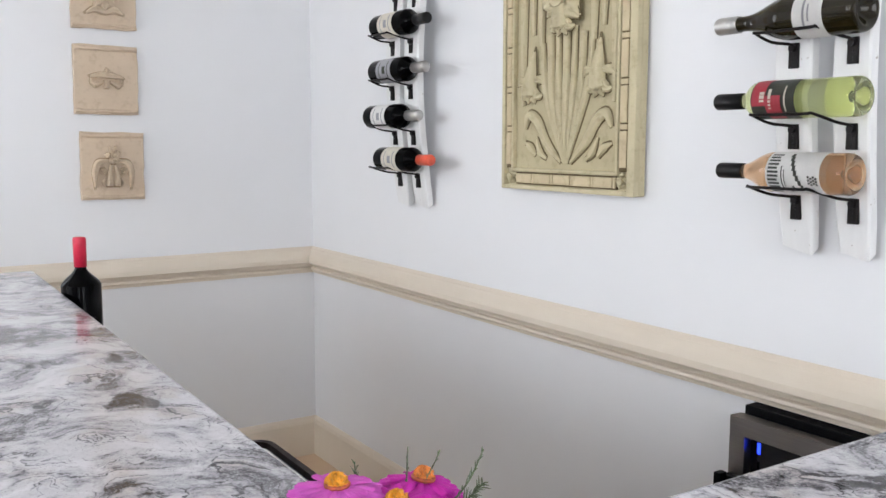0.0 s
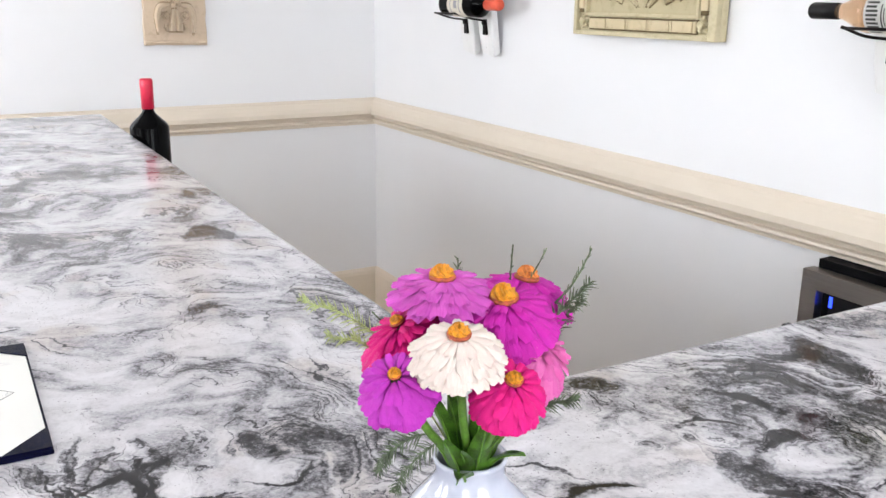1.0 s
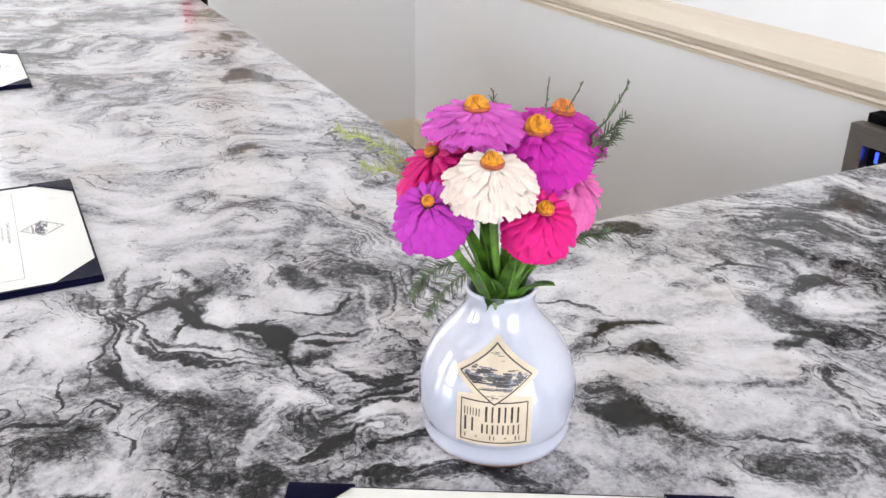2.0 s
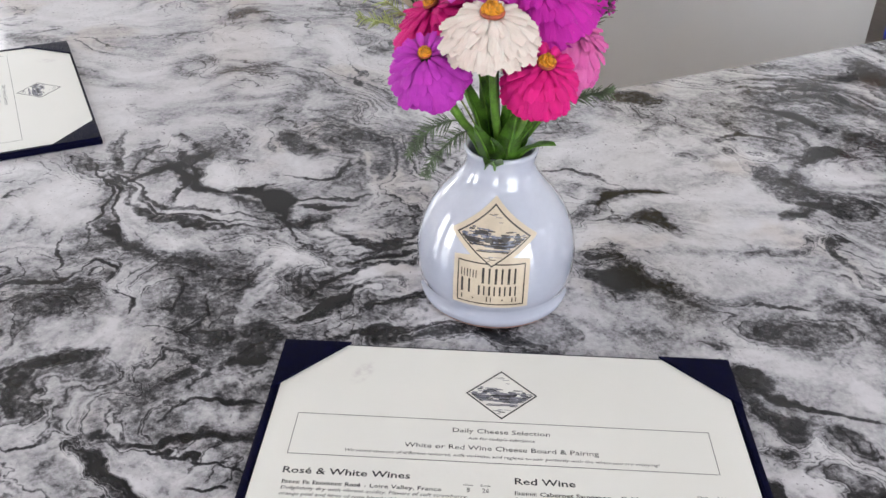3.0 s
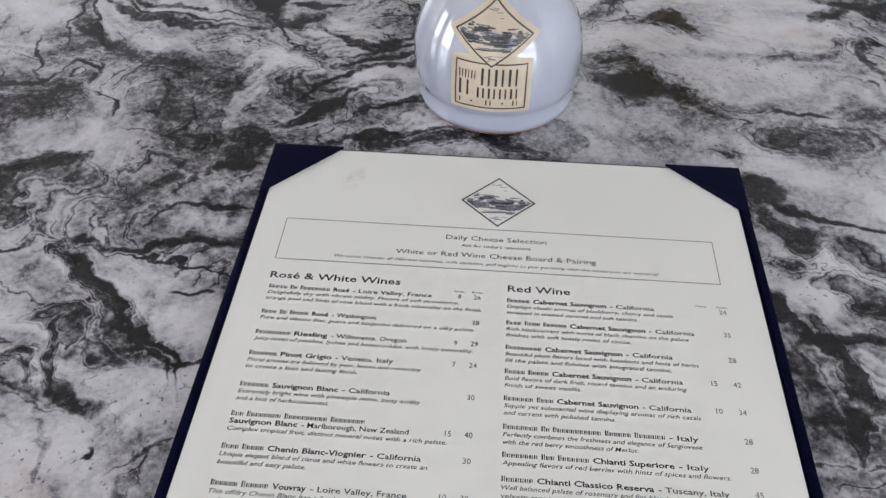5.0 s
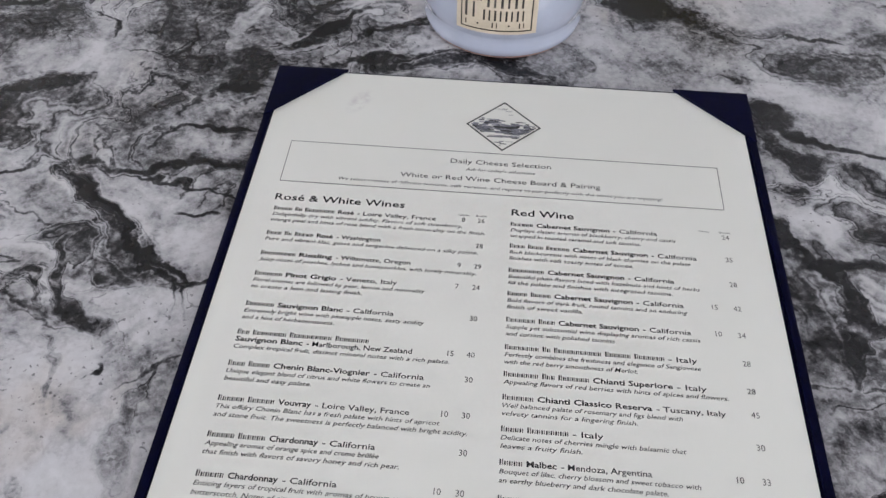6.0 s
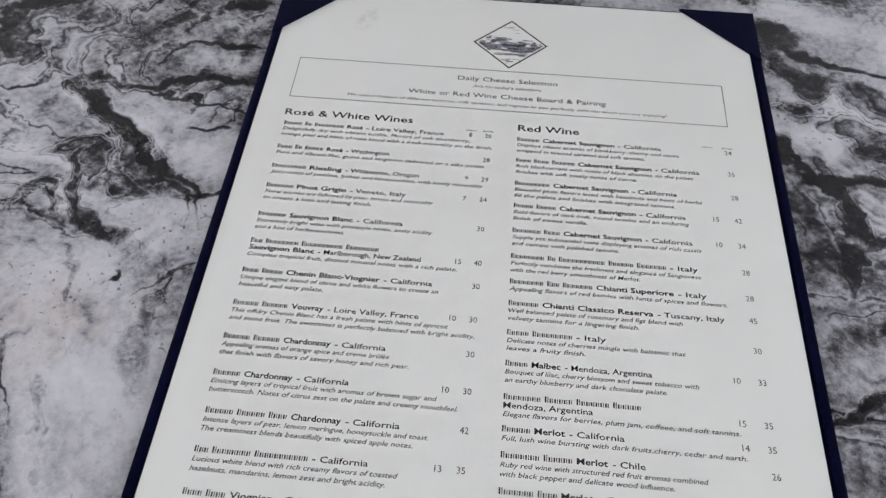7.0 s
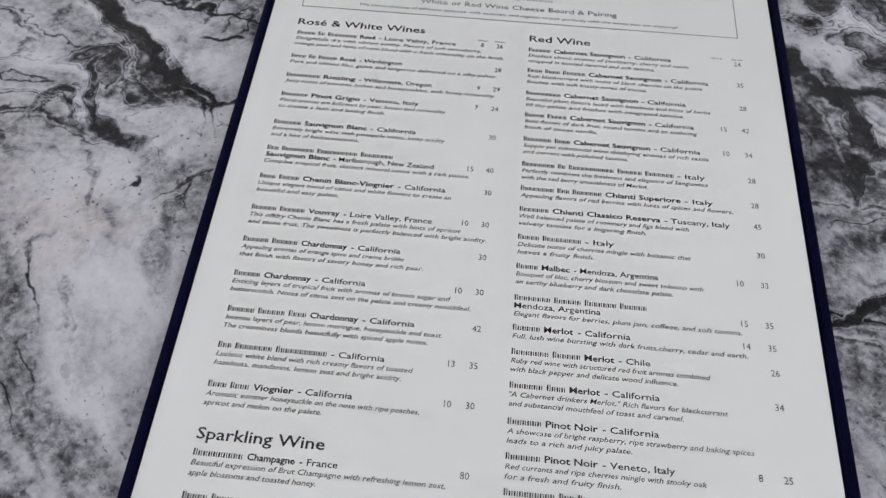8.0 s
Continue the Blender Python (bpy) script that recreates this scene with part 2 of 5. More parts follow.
def granite_material():
    g = Graph("granite")
    p = g.coords()
    half = (0.5, 0.5, 0.5)
    w1 = g.vec("SCALE", g.vec("SUBTRACT", g.noise(p, 4.5, 2, 0.5, True), half), scale=0.34)
    w2 = g.vec("SCALE", g.vec("SUBTRACT", g.noise(p, 22, 3, 0.55, True), half), scale=0.042)
    w3 = g.vec("SCALE", g.vec("SUBTRACT", g.noise(p, 95, 3, 0.6, True), half), scale=0.010)
    p1 = g.vec("ADD", g.vec("ADD", p, w2), w3)
    p2 = g.vec("ADD", p1, w1)
    pepper = g.noise(p, 560, 3, 0.75)
    grain = g.math("SUBTRACT", g.noise(p, 250, 4, 0.7), 0.5)
    clump = g.math("SUBTRACT", g.noise(p, 75, 4, 0.65), 0.5)

    def markings(rows, soft):
        """How far a spot lies inside the nearest of the bowed, tapering strokes."""
        total, at = 0.0, p1
        for k, (x, y, a, b, turn, bow) in enumerate(rows):
            if k % 8 == 7:
                # the next strokes wait for those before, which keeps the graph narrow
                at = g.vec("ADD", p1, g.vec("SCALE", half, scale=g.math("MULTIPLY", total, 1e-7)))
            c, n = Vector((-math.sin(radians(turn)), math.cos(radians(turn)))) * bow * b, g.t.nodes.new("ShaderNodeSeparateXYZ")
            g.put(n.inputs[0], g.mapping(at, (x + c.x, y + c.y, 0.915), (0, 0, radians(turn)), (a, b, 1.0), "TEXTURE"))
            uu = g.math("MULTIPLY", n.outputs[0], n.outputs[0])
            v = g.math("MULTIPLY_ADD", uu, bow, third=n.outputs[1])
            total = g.math("MAXIMUM", total, g.span(g.math("MULTIPLY_ADD", v, v, third=uu), soft, 0.15))
        return total

    grey, pale = markings(GREY_PATCHES + GREY_PATCHES_EAST + GREY_PATCHES_WEST, 2.0), markings(PALE_PATCHES + PALE_PATCHES_EAST, 2.2)
    dark, vein = markings(DARK_STREAKS + DARK_STREAKS_EAST, 2.8), markings(BLACK_VEINS + BLACK_VEINS_EAST + BLACK_VEINS_WEST, 2.6)

    # swirled bands, which run wilder away from the larger markings
    flow = g.mapping(p2, (0, 0, 0), (0, 0, radians(57)), (1.5, 1.0, 1.0), "TEXTURE")
    field = g.noise(flow, 5.0, 2, 0.5)
    broad = g.math("SUBTRACT", g.noise(flow, 7.0, 5, 0.58), 0.5)
    narrow = g.math("SUBTRACT", g.noise(flow, 26, 4, 0.6), 0.5)
    apart = g.t.nodes.new("ShaderNodeSeparateXYZ")
    g.put(apart.inputs[0], p1)
    far = g.span(apart.outputs[0], 2.72, 2.50)
    east = g.span(apart.outputs[1], -1.06, -0.92)
    free = g.math("MAXIMUM", far, east)
    tone = g.math("MULTIPLY", broad, g.math("ADD", g.math("MULTIPLY", free, 0.25), 0.52))
    tone = g.math("ADD", tone, g.math("MULTIPLY", narrow, g.math("ADD", g.math("MULTIPLY", free, 0.12), 0.36)))
    tone = g.math("ADD", tone, g.math("ADD", 0.503, g.math("MULTIPLY", far, 0.030)))
    tone = g.math("SUBTRACT", tone, g.math("MULTIPLY", east, 0.030))
    tone = g.math("SUBTRACT", tone, g.math("MULTIPLY", grey, 0.088))
    tone = g.math("SUBTRACT", tone, g.math("MULTIPLY", dark, 0.150))
    tone = g.math("ADD", tone, g.math("MULTIPLY", pale, 0.075))

    # thin lines that follow the swirls and wrap round the markings
    bent = g.math("ADD", field, g.math("MULTIPLY", narrow, 0.08))
    bent = g.math("SUBTRACT", bent, g.math("MULTIPLY", g.math("ADD", grey, dark), 0.09))
    ripple = g.math("MULTIPLY", g.math("SINE", g.math("MULTIPLY", bent, 150.0)), g.span(g.noise(p, 10, 2), 0.44, 0.60, 0.006, 0.040))
    tone = g.math("ADD", tone, g.math("MULTIPLY", ripple, g.math("SUBTRACT", 1.0, g.math("MULTIPLY", far, 0.7))))

    def contours(count, width, gate_scale, lo, hi):
        wave = g.math("ABSOLUTE", g.math("SINE", g.math("MULTIPLY", bent, count)))
        return g.math("MULTIPLY", g.span(wave, width, width * 0.1), g.span(g.noise(p, gate_scale, 3), lo, hi))

    lines = g.math("MAXIMUM", contours(44.0, 0.25, 9, 0.45, 0.57), g.math("MULTIPLY", contours(84.0, 0.30, 13, 0.47, 0.59), 0.85))
    lines = g.math("MULTIPLY", lines, g.math("SUBTRACT", 1.0, g.math("MULTIPLY", pale, 0.85)))
    lines = g.math("MULTIPLY", lines, g.math("ADD", g.math("MULTIPLY", free, 0.12), 0.70))
    vein = g.math("MAXIMUM", vein, lines)
    tone = g.math("SUBTRACT", tone, g.math("MULTIPLY", vein, 0.175))

    # grains and crystals
    crystals = g.t.nodes.new("ShaderNodeTexVoronoi")
    g.put(crystals.inputs["Vector"], g.vec("ADD", p, g.vec("SCALE", w3, scale=0.3)))
    crystals.inputs["Scale"].default_value = 600
    cell = g.math("SUBTRACT", g.vec("DOT_PRODUCT", crystals.outputs["Color"], (0.5, 0.5, 0.0)), 0.5)
    rough = g.span(tone, 0.40, 0.54, 1.0, 0.5)
    loose = g.math("ADD", g.math("MULTIPLY", grain, 0.30), g.math("MULTIPLY", clump, 0.19))
    loose = g.math("ADD", loose, g.math("ADD", g.math("MULTIPLY", cell, 0.07), g.math("MULTIPLY", g.math("SUBTRACT", pepper, 0.5), 0.10)))
    tone = g.math("ADD", tone, g.math("MULTIPLY", loose, rough))
    ramp = g.t.nodes.new("ShaderNodeValToRGB")
    g.put(ramp.inputs[0], tone)
    stops = ((0.27, (0.008, 0.0075, 0.009)), (0.355, (0.026, 0.025, 0.028)), (0.405, (0.085, 0.083, 0.091)), (0.45, (0.20, 0.196, 0.212)), (0.50, (0.37, 0.362, 0.39)), (0.57, (0.55, 0.54, 0.57)), (0.68, (0.67, 0.66, 0.69)))
    while len(ramp.color_ramp.elements) < len(stops):
        ramp.color_ramp.elements.new(0.5)
    for el, (at, c) in zip(ramp.color_ramp.elements, stops):
        el.position, el.color = at, (*c, 1)
    warm = g.math("MULTIPLY", g.span(g.noise(p1, 9, 3), 0.54, 0.68), 0.32)
    col = g.mix(g.math("MULTIPLY", warm, g.span(tone, 0.44, 0.54)), ramp.outputs[0], (0.52, 0.42, 0.34))
    specks = g.math("MULTIPLY", g.span(g.noise(p, 340, 2, 0.6), 0.63, 0.69), g.span(g.noise(p, 20, 3), 0.42, 0.60))
    col = g.mix(g.math("MULTIPLY", specks, 0.7), col, (0.05, 0.045, 0.055))
    g.bump(g.noise(p, 60, 3), 0.02, 0.001)
    g.b.inputs["Specular IOR Level"].default_value = 0.30
    return g.set(col, g.span(g.noise(p, 40, 3), 0.3, 0.7, 0.07, 0.14), ior=1.5)


def wall_material():
    g = Graph("wall_paint")
    p = g.coords()
    roller = g.noise(p, 240, 3, 0.6)
    g.bump(roller, 0.12, 0.0008)
    return g.set(g.mix(g.noise(p, 2.2, 4), (0.76, 0.765, 0.79), (0.82, 0.825, 0.84)), g.span(g.noise(p, 6, 3), 0.3, 0.7, 0.38, 0.5))


def trim_material():
    g = Graph("cream_trim_paint")
    p = g.coords()
    brush = g.noise(g.mapping(p, scale=(0.12, 0.12, 1.0)), 420, 3)
    g.bump(brush, 0.15, 0.0006)
    return g.set(g.mix(g.noise(p, 9, 4), (0.69, 0.605, 0.495), (0.74, 0.66, 0.555)), 0.4)


def floor_material():
    g = Graph("beige_floor")
    p = g.coords()
    g.bump(g.noise(p, 160, 3), 0.1, 0.001)
    return g.set(g.mix(g.noise(p, 5, 5), (0.60, 0.42, 0.27), (0.70, 0.53, 0.36)), 0.45)


def carved_material(name, lo, hi, stain):
    g = Graph(name)
    p = g.coords()
    col = g.mix(g.noise(p, 14, 5, 0.65), lo, hi)
    col = g.mix(g.math("MULTIPLY", g.span(g.noise(p, 40, 4, 0.6), 0.50, 0.72), 0.35), col, stain)
    g.bump(g.noise(p, 220, 4, 0.65), 0.35, 0.0012)
    return g.set(col, 0.72)


def stave_material():
    g = Graph("white_stave_paint")
    p = g.coords()
    streak = g.noise(g.mapping(p, scale=(6.0, 6.0, 0.6)), 12, 4, 0.6)
    chips = g.math("MULTIPLY", g.span(g.noise(p, 46, 5, 0.7), 0.66, 0.70), 0.8)
    col = g.mix(streak, (0.72, 0.72, 0.72), (0.82, 0.82, 0.82))
    g.bump(streak, 0.3, 0.001)
    return g.set(g.mix(chips, col, (0.22, 0.16, 0.11)), 0.5)


def petal_material(name, lo, hi, vein):
    g = Graph(name)
    p = g.coords()
    rays = g.noise(g.mapping(p, scale=(1.2, 14.0, 1.0)), 3.0, 3)
    col = g.mix(g.noise(p, 2.5, 3), lo, hi)
    col = g.mix(g.math("MULTIPLY", g.span(rays, 0.5, 0.66), 0.28), col, vein)
    tint = g.mix(g.math("MULTIPLY", g.random(), 0.35), col, vein)
    g.bump(rays, 0.3, 0.02)
    g.b.inputs["Subsurface Weight"].default_value = 0.15
    g.b.inputs["Subsurface Radius"].default_value = (0.004, 0.002, 0.002)
    g.b.inputs["Specular IOR Level"].default_value = 0.25
    return g.set(tint, 0.6)


def paper_material():
    g = Graph("ivory_menu_paper")
    p = g.coords()
    fibre = g.noise(p, 700, 3)
    g.bump(fibre, 0.06, 0.0003)
    col = g.mix(g.noise(p, 12, 4), (0.72, 0.713, 0.68), (0.76, 0.753, 0.72))
    unit = g.mapping(p, (0.046, -0.024, 0.0), (0, 0, radians(65)), (0.009, 0.0045, 1.0), "TEXTURE")
    smudge = g.math("MULTIPLY", g.span(g.vec("LENGTH", unit), 1.3, 0.4), g.span(g.noise(p, 160, 3), 0.35, 0.6))
    return g.set(g.mix(g.math("MULTIPLY", smudge, 0.4), col, (0.40, 0.33, 0.38)), 0.5)


def glass_material(name, colour, rough=0.02, clear=1.0):
    """Glass, or a bottle full of wine, through which less light goes."""
    g = Graph(name)
    return g.set(colour, rough, transmission=clear, ior=1.45)


def steel_material():
    g = Graph("brushed_steel")
    p = g.coords()
    brushed = g.noise(g.mapping(p, scale=(1.0, 30.0, 30.0)), 14, 3)
    g.bump(brushed, 0.08, 0.0004)
    return g.set(g.mix(brushed, (0.30, 0.285, 0.28), (0.42, 0.40, 0.395)), 0.3, 1.0)


GRANITE, WALL, TRIM, FLOOR = granite_material(), wall_material(), trim_material(), floor_material()
CEILING = plain("ceiling_paint", (0.8, 0.8, 0.8), 0.8, scale=3)
RELIEF = carved_material("aged_cream_stone", (0.48, 0.42, 0.26), (0.64, 0.57, 0.39), (0.30, 0.24, 0.12))
RELIEF_TAN = carved_material("tan_border_stone", (0.52, 0.43, 0.27), (0.64, 0.54, 0.36), (0.34, 0.26, 0.14))
# the recess's shade is put into this darker stone colour
RELIEF_RECESS_SHADE = carved_material("recess_shade_stone", (0.42, 0.365, 0.22), (0.54, 0.475, 0.31), (0.27, 0.21, 0.11))
RELIEF_OUTLINE = carved_material("dark_brown_outline", (0.11, 0.08, 0.035), (0.20, 0.155, 0.075), (0.08, 0.055, 0.025))
RELIEF_LINE = plain("dark_brown_strip", (0.15, 0.11, 0.05), 0.8)
PLAQUE_OUTLINE = carved_material("brown_plaque_outline", (0.32, 0.23, 0.14), (0.42, 0.32, 0.21), (0.24, 0.16, 0.10))
# plaster of the raised carvings, a step paler than the slab
PLAQUE_LIGHT = carved_material("paler_carving_plaster", (0.62, 0.50, 0.36), (0.74, 0.62, 0.48), (0.46, 0.34, 0.22))
PLAQUE = carved_material("tan_plaster", (0.56, 0.44, 0.32), (0.68, 0.56, 0.43), (0.40, 0.29, 0.19))
STAVE = stave_material()
IRON = plain("black_iron", (0.010, 0.008, 0.008), 0.45, 0.1, scale=60, bump=0.2, spec=0.16)
STEEL = steel_material()
BLACK_PLASTIC = plain("black_plastic", (0.003, 0.003, 0.004), 0.45, scale=50, spec=0.1)
BLACK_GLASS = plain("black_glass", (0.004, 0.004, 0.006), 0.06, vary=0.0, bump=0.0)
NAVY = plain("navy_leatherette", (0.0018, 0.0022, 0.016), 0.45, vary=0.25, scale=260, bump=0.3, depth=0.0004, spec=0.04)
PAPER = paper_material()
INK = plain("black_ink", (0.03, 0.03, 0.035), 0.6, vary=0.2, scale=400, bump=0)
SOFT_INK = plain("soft_black_ink", (0.045, 0.045, 0.05), 0.6, vary=0.2, scale=400, bump=0)
GREY_INK = plain("grey_ink", (0.20, 0.20, 0.24), 0.6, vary=0.45, scale=500, bump=0)
VASE_GLAZE = plain("white_glaze", (0.43, 0.458, 0.56), 0.06, vary=0.03, scale=30, bump=0.01, coat=1.0, spec=0.9)
VASE_GLAZE.node_tree.nodes["Principled BSDF"].inputs["Coat IOR"].default_value = 1.9
VASE_FOOT = plain("bare_clay_foot", (0.30, 0.17, 0.14), 0.7)
VASE_LABEL = plain("buff_transfer", (0.55, 0.47, 0.37), 0.38, vary=0.06, scale=120, bump=0.02, coat=0.08, spec=0.3)
LABEL_INK = plain("brown_black_transfer", (0.05, 0.045, 0.045), 0.3, bump=0)
LABEL_BLUE = plain("slate_blue_transfer", (0.13, 0.145, 0.20), 0.3, vary=0.5, scale=420, bump=0)
DARK_BOTTLE = plain("dark_bottle_glass", (0.0012, 0.0012, 0.0016), 0.04, vary=0.0, bump=0, spec=0.07)
OLIVE_BOTTLE = plain("olive_bottle_glass", (0.012, 0.009, 0.002), 0.06, vary=0.1, bump=0, spec=0.35)
GREEN_BOTTLE = glass_material("pale_green_bottle", (0.90, 0.96, 0.52), 0.01, 0.96)
ROSE_BOTTLE = glass_material("rose_wine_bottle", (0.98, 0.64, 0.38), 0.01, 0.93)
LABEL_WHITE = plain("white_label_paper", (0.72, 0.71, 0.69), 0.6, vary=0.04)
LABEL_CREAM = plain("cream_label_paper", (0.62, 0.58, 0.50), 0.6, vary=0.08)
LABEL_GREY = plain("grey_label_paper", (0.30, 0.30, 0.32), 0.6, vary=0.1)
LABEL_RED = plain("red_label_paper", (0.42, 0.03, 0.05), 0.5)
LABEL_DARK = plain("dark_label_paper", (0.03, 0.035, 0.025), 0.5)
LABEL_PLUM = plain("plum_black_label", (0.005, 0.002, 0.004), 0.35, spec=0.06)
FOIL_BLACK = plain("black_foil", (0.008, 0.008, 0.009), 0.4, spec=0.3)
FOIL_SILVER = plain("silver_foil", (0.45, 0.44, 0.43), 0.35, 0.8)
FOIL_RED = plain("red_foil", (0.62, 0.02, 0.06), 0.35)
FOIL_ORANGE = plain("orange_foil", (0.72, 0.10, 0.05), 0.35)
LEAF = plain("green_leaf", (0.05, 0.13, 0.012), 0.4, vary=0.6, scale=120, bump=0.2)
STEM = plain("green_stem", (0.11, 0.24, 0.03), 0.5, vary=0.3, scale=150)
FEATHER = plain("feathery_green", (0.085, 0.12, 0.065), 0.7, vary=0.5, scale=200)
FEATHER_PALE = plain("pale_yellow_green", (0.34, 0.40, 0.14), 0.6, vary=0.3, scale=200)
DISC = plain("yellow_flower_disc", (0.60, 0.25, 0.012), 0.6, vary=0.35, scale=500, bump=0.4)
DISC_RUST = plain("rust_flower_disc", (0.60, 0.20, 0.04), 0.6, vary=0.35, scale=500, bump=0.4)
DISC_RING = plain("rust_red_florets", (0.34, 0.07, 0.03), 0.6, vary=0.4, scale=500, bump=0.4)
WINDOW_WHITE = plain("white_window_paint", (0.8, 0.8, 0.8), 0.4)
CLEAR = glass_material("clear_glass", (1.0, 1.0, 1.0), 0.0)
TRAY_BROWN = plain("dark_brown_tray", (0.022, 0.014, 0.013), 0.5, scale=40, spec=0.15)
TRAY_MAT = plain("dark_blue_mat", (0.05, 0.05, 0.08), 0.6, scale=60, spec=0.2)
LED = Graph("blue_led")
LED.b.inputs["Emission Color"].default_value, LED.b.inputs["Emission Strength"].default_value = (0.02, 0.05, 1.0, 1), 3.0
LED = LED.set((0.0, 0.02, 0.3), 0.3)


# ---- mesh helpers ----
def part(name, bm, material, parent=None, label="", smooth=False):
    """Link a bmesh as one mesh object, under a thing or a part."""
    me = bpy.data.meshes.new(name)
    bm.normal_update()
    bm.to_mesh(me)
    bm.free()
    if smooth:
        me.polygons.foreach_set("use_smooth", [True] * len(me.polygons))
    me.materials.append(material)
    ob = new(name, me)
    if parent is not None:
        ob.parent = parent
    if label:
        tagged(ob, label)
    return ob


def thing(name, m, label, category, group=""):
    ob = new(name)
    ob.empty_display_size = 0.05
    ob.matrix_world = m
    return tagged(ob, label, category, group)


def box(x0, y0, z0, x1, y1, z1, bevel=0.0, bm=None):
    own = bmesh.new()
    bmesh.ops.create_cube(own, size=1)
    bmesh.ops.scale(own, vec=(x1 - x0, y1 - y0, z1 - z0), verts=own.verts)
    bmesh.ops.translate(own, vec=((x0 + x1) / 2, (y0 + y1) / 2, (z0 + z1) / 2), verts=own.verts)
    if bevel:
        bmesh.ops.bevel(own, geom=list(own.edges), offset=bevel, segments=2, profile=0.7, affect="EDGES")
    if bm is None:
        return own
    merge(bm, own)
    return bm


def merge(bm, other):
    me = bpy.data.meshes.new("tmp")
    other.to_mesh(me)
    other.free()
    bm.from_mesh(me)
    bpy.data.meshes.remove(me)


def lathe(profile, segments=32, bm=None):
    """Turn a profile of (radius, height) about z."""
    bm = bm or bmesh.new()
    rings = []
    for r, z in profile:
        if r < 1e-6:
            rings.append([bm.verts.new((0, 0, z))])
        else:
            rings.append([bm.verts.new((r * math.cos(2 * math.pi * k / segments), r * math.sin(2 * math.pi * k / segments), z)) for k in range(segments)])
    for a, b in zip(rings, rings[1:]):
        for k in range(segments):
            k2 = (k + 1) % segments
            if len(a) == 1 and len(b) == 1:
                continue
            if len(a) == 1:
                bm.faces.new((a[0], b[k2], b[k]))
            elif len(b) == 1:
                bm.faces.new((a[k], a[k2], b[0]))
            else:
                bm.faces.new((a[k], a[k2], b[k2], b[k]))
    return bm


def tube(points, radii, sides=8, bm=None, flat=1.0):
    """A rod along points, tapered by radii; flat squeezes its section along z."""
    bm = bm or bmesh.new()
    pts = [Vector(p) for p in points]
    if not isinstance(radii, (list, tuple)):
        radii = [radii] * len(pts)
    rings = []
    for k, p in enumerate(pts):
        d = (pts[min(k + 1, len(pts) - 1)] - pts[max(k - 1, 0)]).normalized()
        ref = Vector((0, 0, 1)) if abs(d.z) < 0.9 else Vector((1, 0, 0))
        a = d.cross(ref).normalized()
        b = d.cross(a)
        rings.append([bm.verts.new(p + (a * math.cos(2 * math.pi * j / sides) + b * flat * math.sin(2 * math.pi * j / sides)) * radii[k]) for j in range(sides)])
    for r0, r1 in zip(rings, rings[1:]):
        for j in range(sides):
            bm.faces.new((r0[j], r0[(j + 1) % sides], r1[(j + 1) % sides], r1[j]))
    bm.faces.new(rings[0][::-1])
    bm.faces.new(rings[-1])
    return bm


def smooth_path(points, steps=6):
    """Catmull-Rom through points."""
    p = [Vector(q) for q in points]
    p = [2 * p[0] - p[1], *p, 2 * p[-1] - p[-2]]
    out = []
    for k in range(1, len(p) - 2):
        for s in range(steps):
            t = s / steps
            out.append(0.5 * (2 * p[k] + (p[k + 1] - p[k - 1]) * t + (2 * p[k - 1] - 5 * p[k] + 4 * p[k + 1] - p[k + 2]) * t * t
                              + (3 * p[k] - p[k - 1] - 3 * p[k + 1] + p[k + 2]) * t ** 3))
    return out + [p[-2]]


def prism(outline, z0, z1, bm=None, bevel=0.0):
    """Stand a flat outline of (x, y) between two heights."""
    own = bmesh.new()
    low = [own.verts.new((x, y, z0)) for x, y in outline]
    top = [own.verts.new((x, y, z1)) for x, y in outline]
    own.faces.new(low[::-1])
    own.faces.new(top)
    n = len(outline)
    for k in range(n):
        own.faces.new((low[k], low[(k + 1) % n], top[(k + 1) % n], top[k]))
    bmesh.ops.recalc_face_normals(own, faces=own.faces)
    if bevel:
        edges = [e for e in own.edges if abs(e.verts[0].co.z - e.verts[1].co.z) < 1e-6 and e.verts[0].co.z > (z0 + z1) / 2]
        bmesh.ops.bevel(own, geom=edges, offset=bevel, segments=3, profile=0.5, affect="EDGES")
    if bm is None:
        return own
    merge(bm, own)
    return bm


def moulding(profile, length):
    """A run of trim along x with profile of (distance from wall, height); the wall lies at y = 0, the room at y < 0."""
    bm = bmesh.new()
    a = [bm.verts.new((0, -d, z)) for d, z in profile]
    b = [bm.verts.new((length, -d, z)) for d, z in profile]
    n = len(profile)
    for k in range(n):
        bm.faces.new((a[k], a[(k + 1) % n], b[(k + 1) % n], b[k]))
    bm.faces.new(a[::-1])
    bm.faces.new(b)
    bmesh.ops.recalc_face_normals(bm, faces=bm.faces)
    return bm


# ---- room ----
def structure(name, bm, material, label, category):
    return tagged(part(name, bm, material), label, category, kind="structure")


def wall_with_windows(along, fixed0, fixed1, start, end, windows):
    """A wall run along an axis, with openings cut through it."""
    bm = bmesh.new()

    def slab(a0, a1, z0, z1):
        if along == "x":
            box(a0, fixed0, z0, a1, fixed1, z1, 0, bm)
        else:
            box(fixed0, a0, z0, fixed1, a1, z1, 0, bm)

    at = start
    for c, w, z0, z1 in sorted(windows):
        slab(at, c - w / 2, 0, ROOM_Z)
        if z0 > 0:
            slab(c - w / 2, c + w / 2, 0, z0)
        slab(c - w / 2, c + w / 2, z1, ROOM_Z)
        at = c + w / 2
    slab(at, end, 0, ROOM_Z)
    return bm


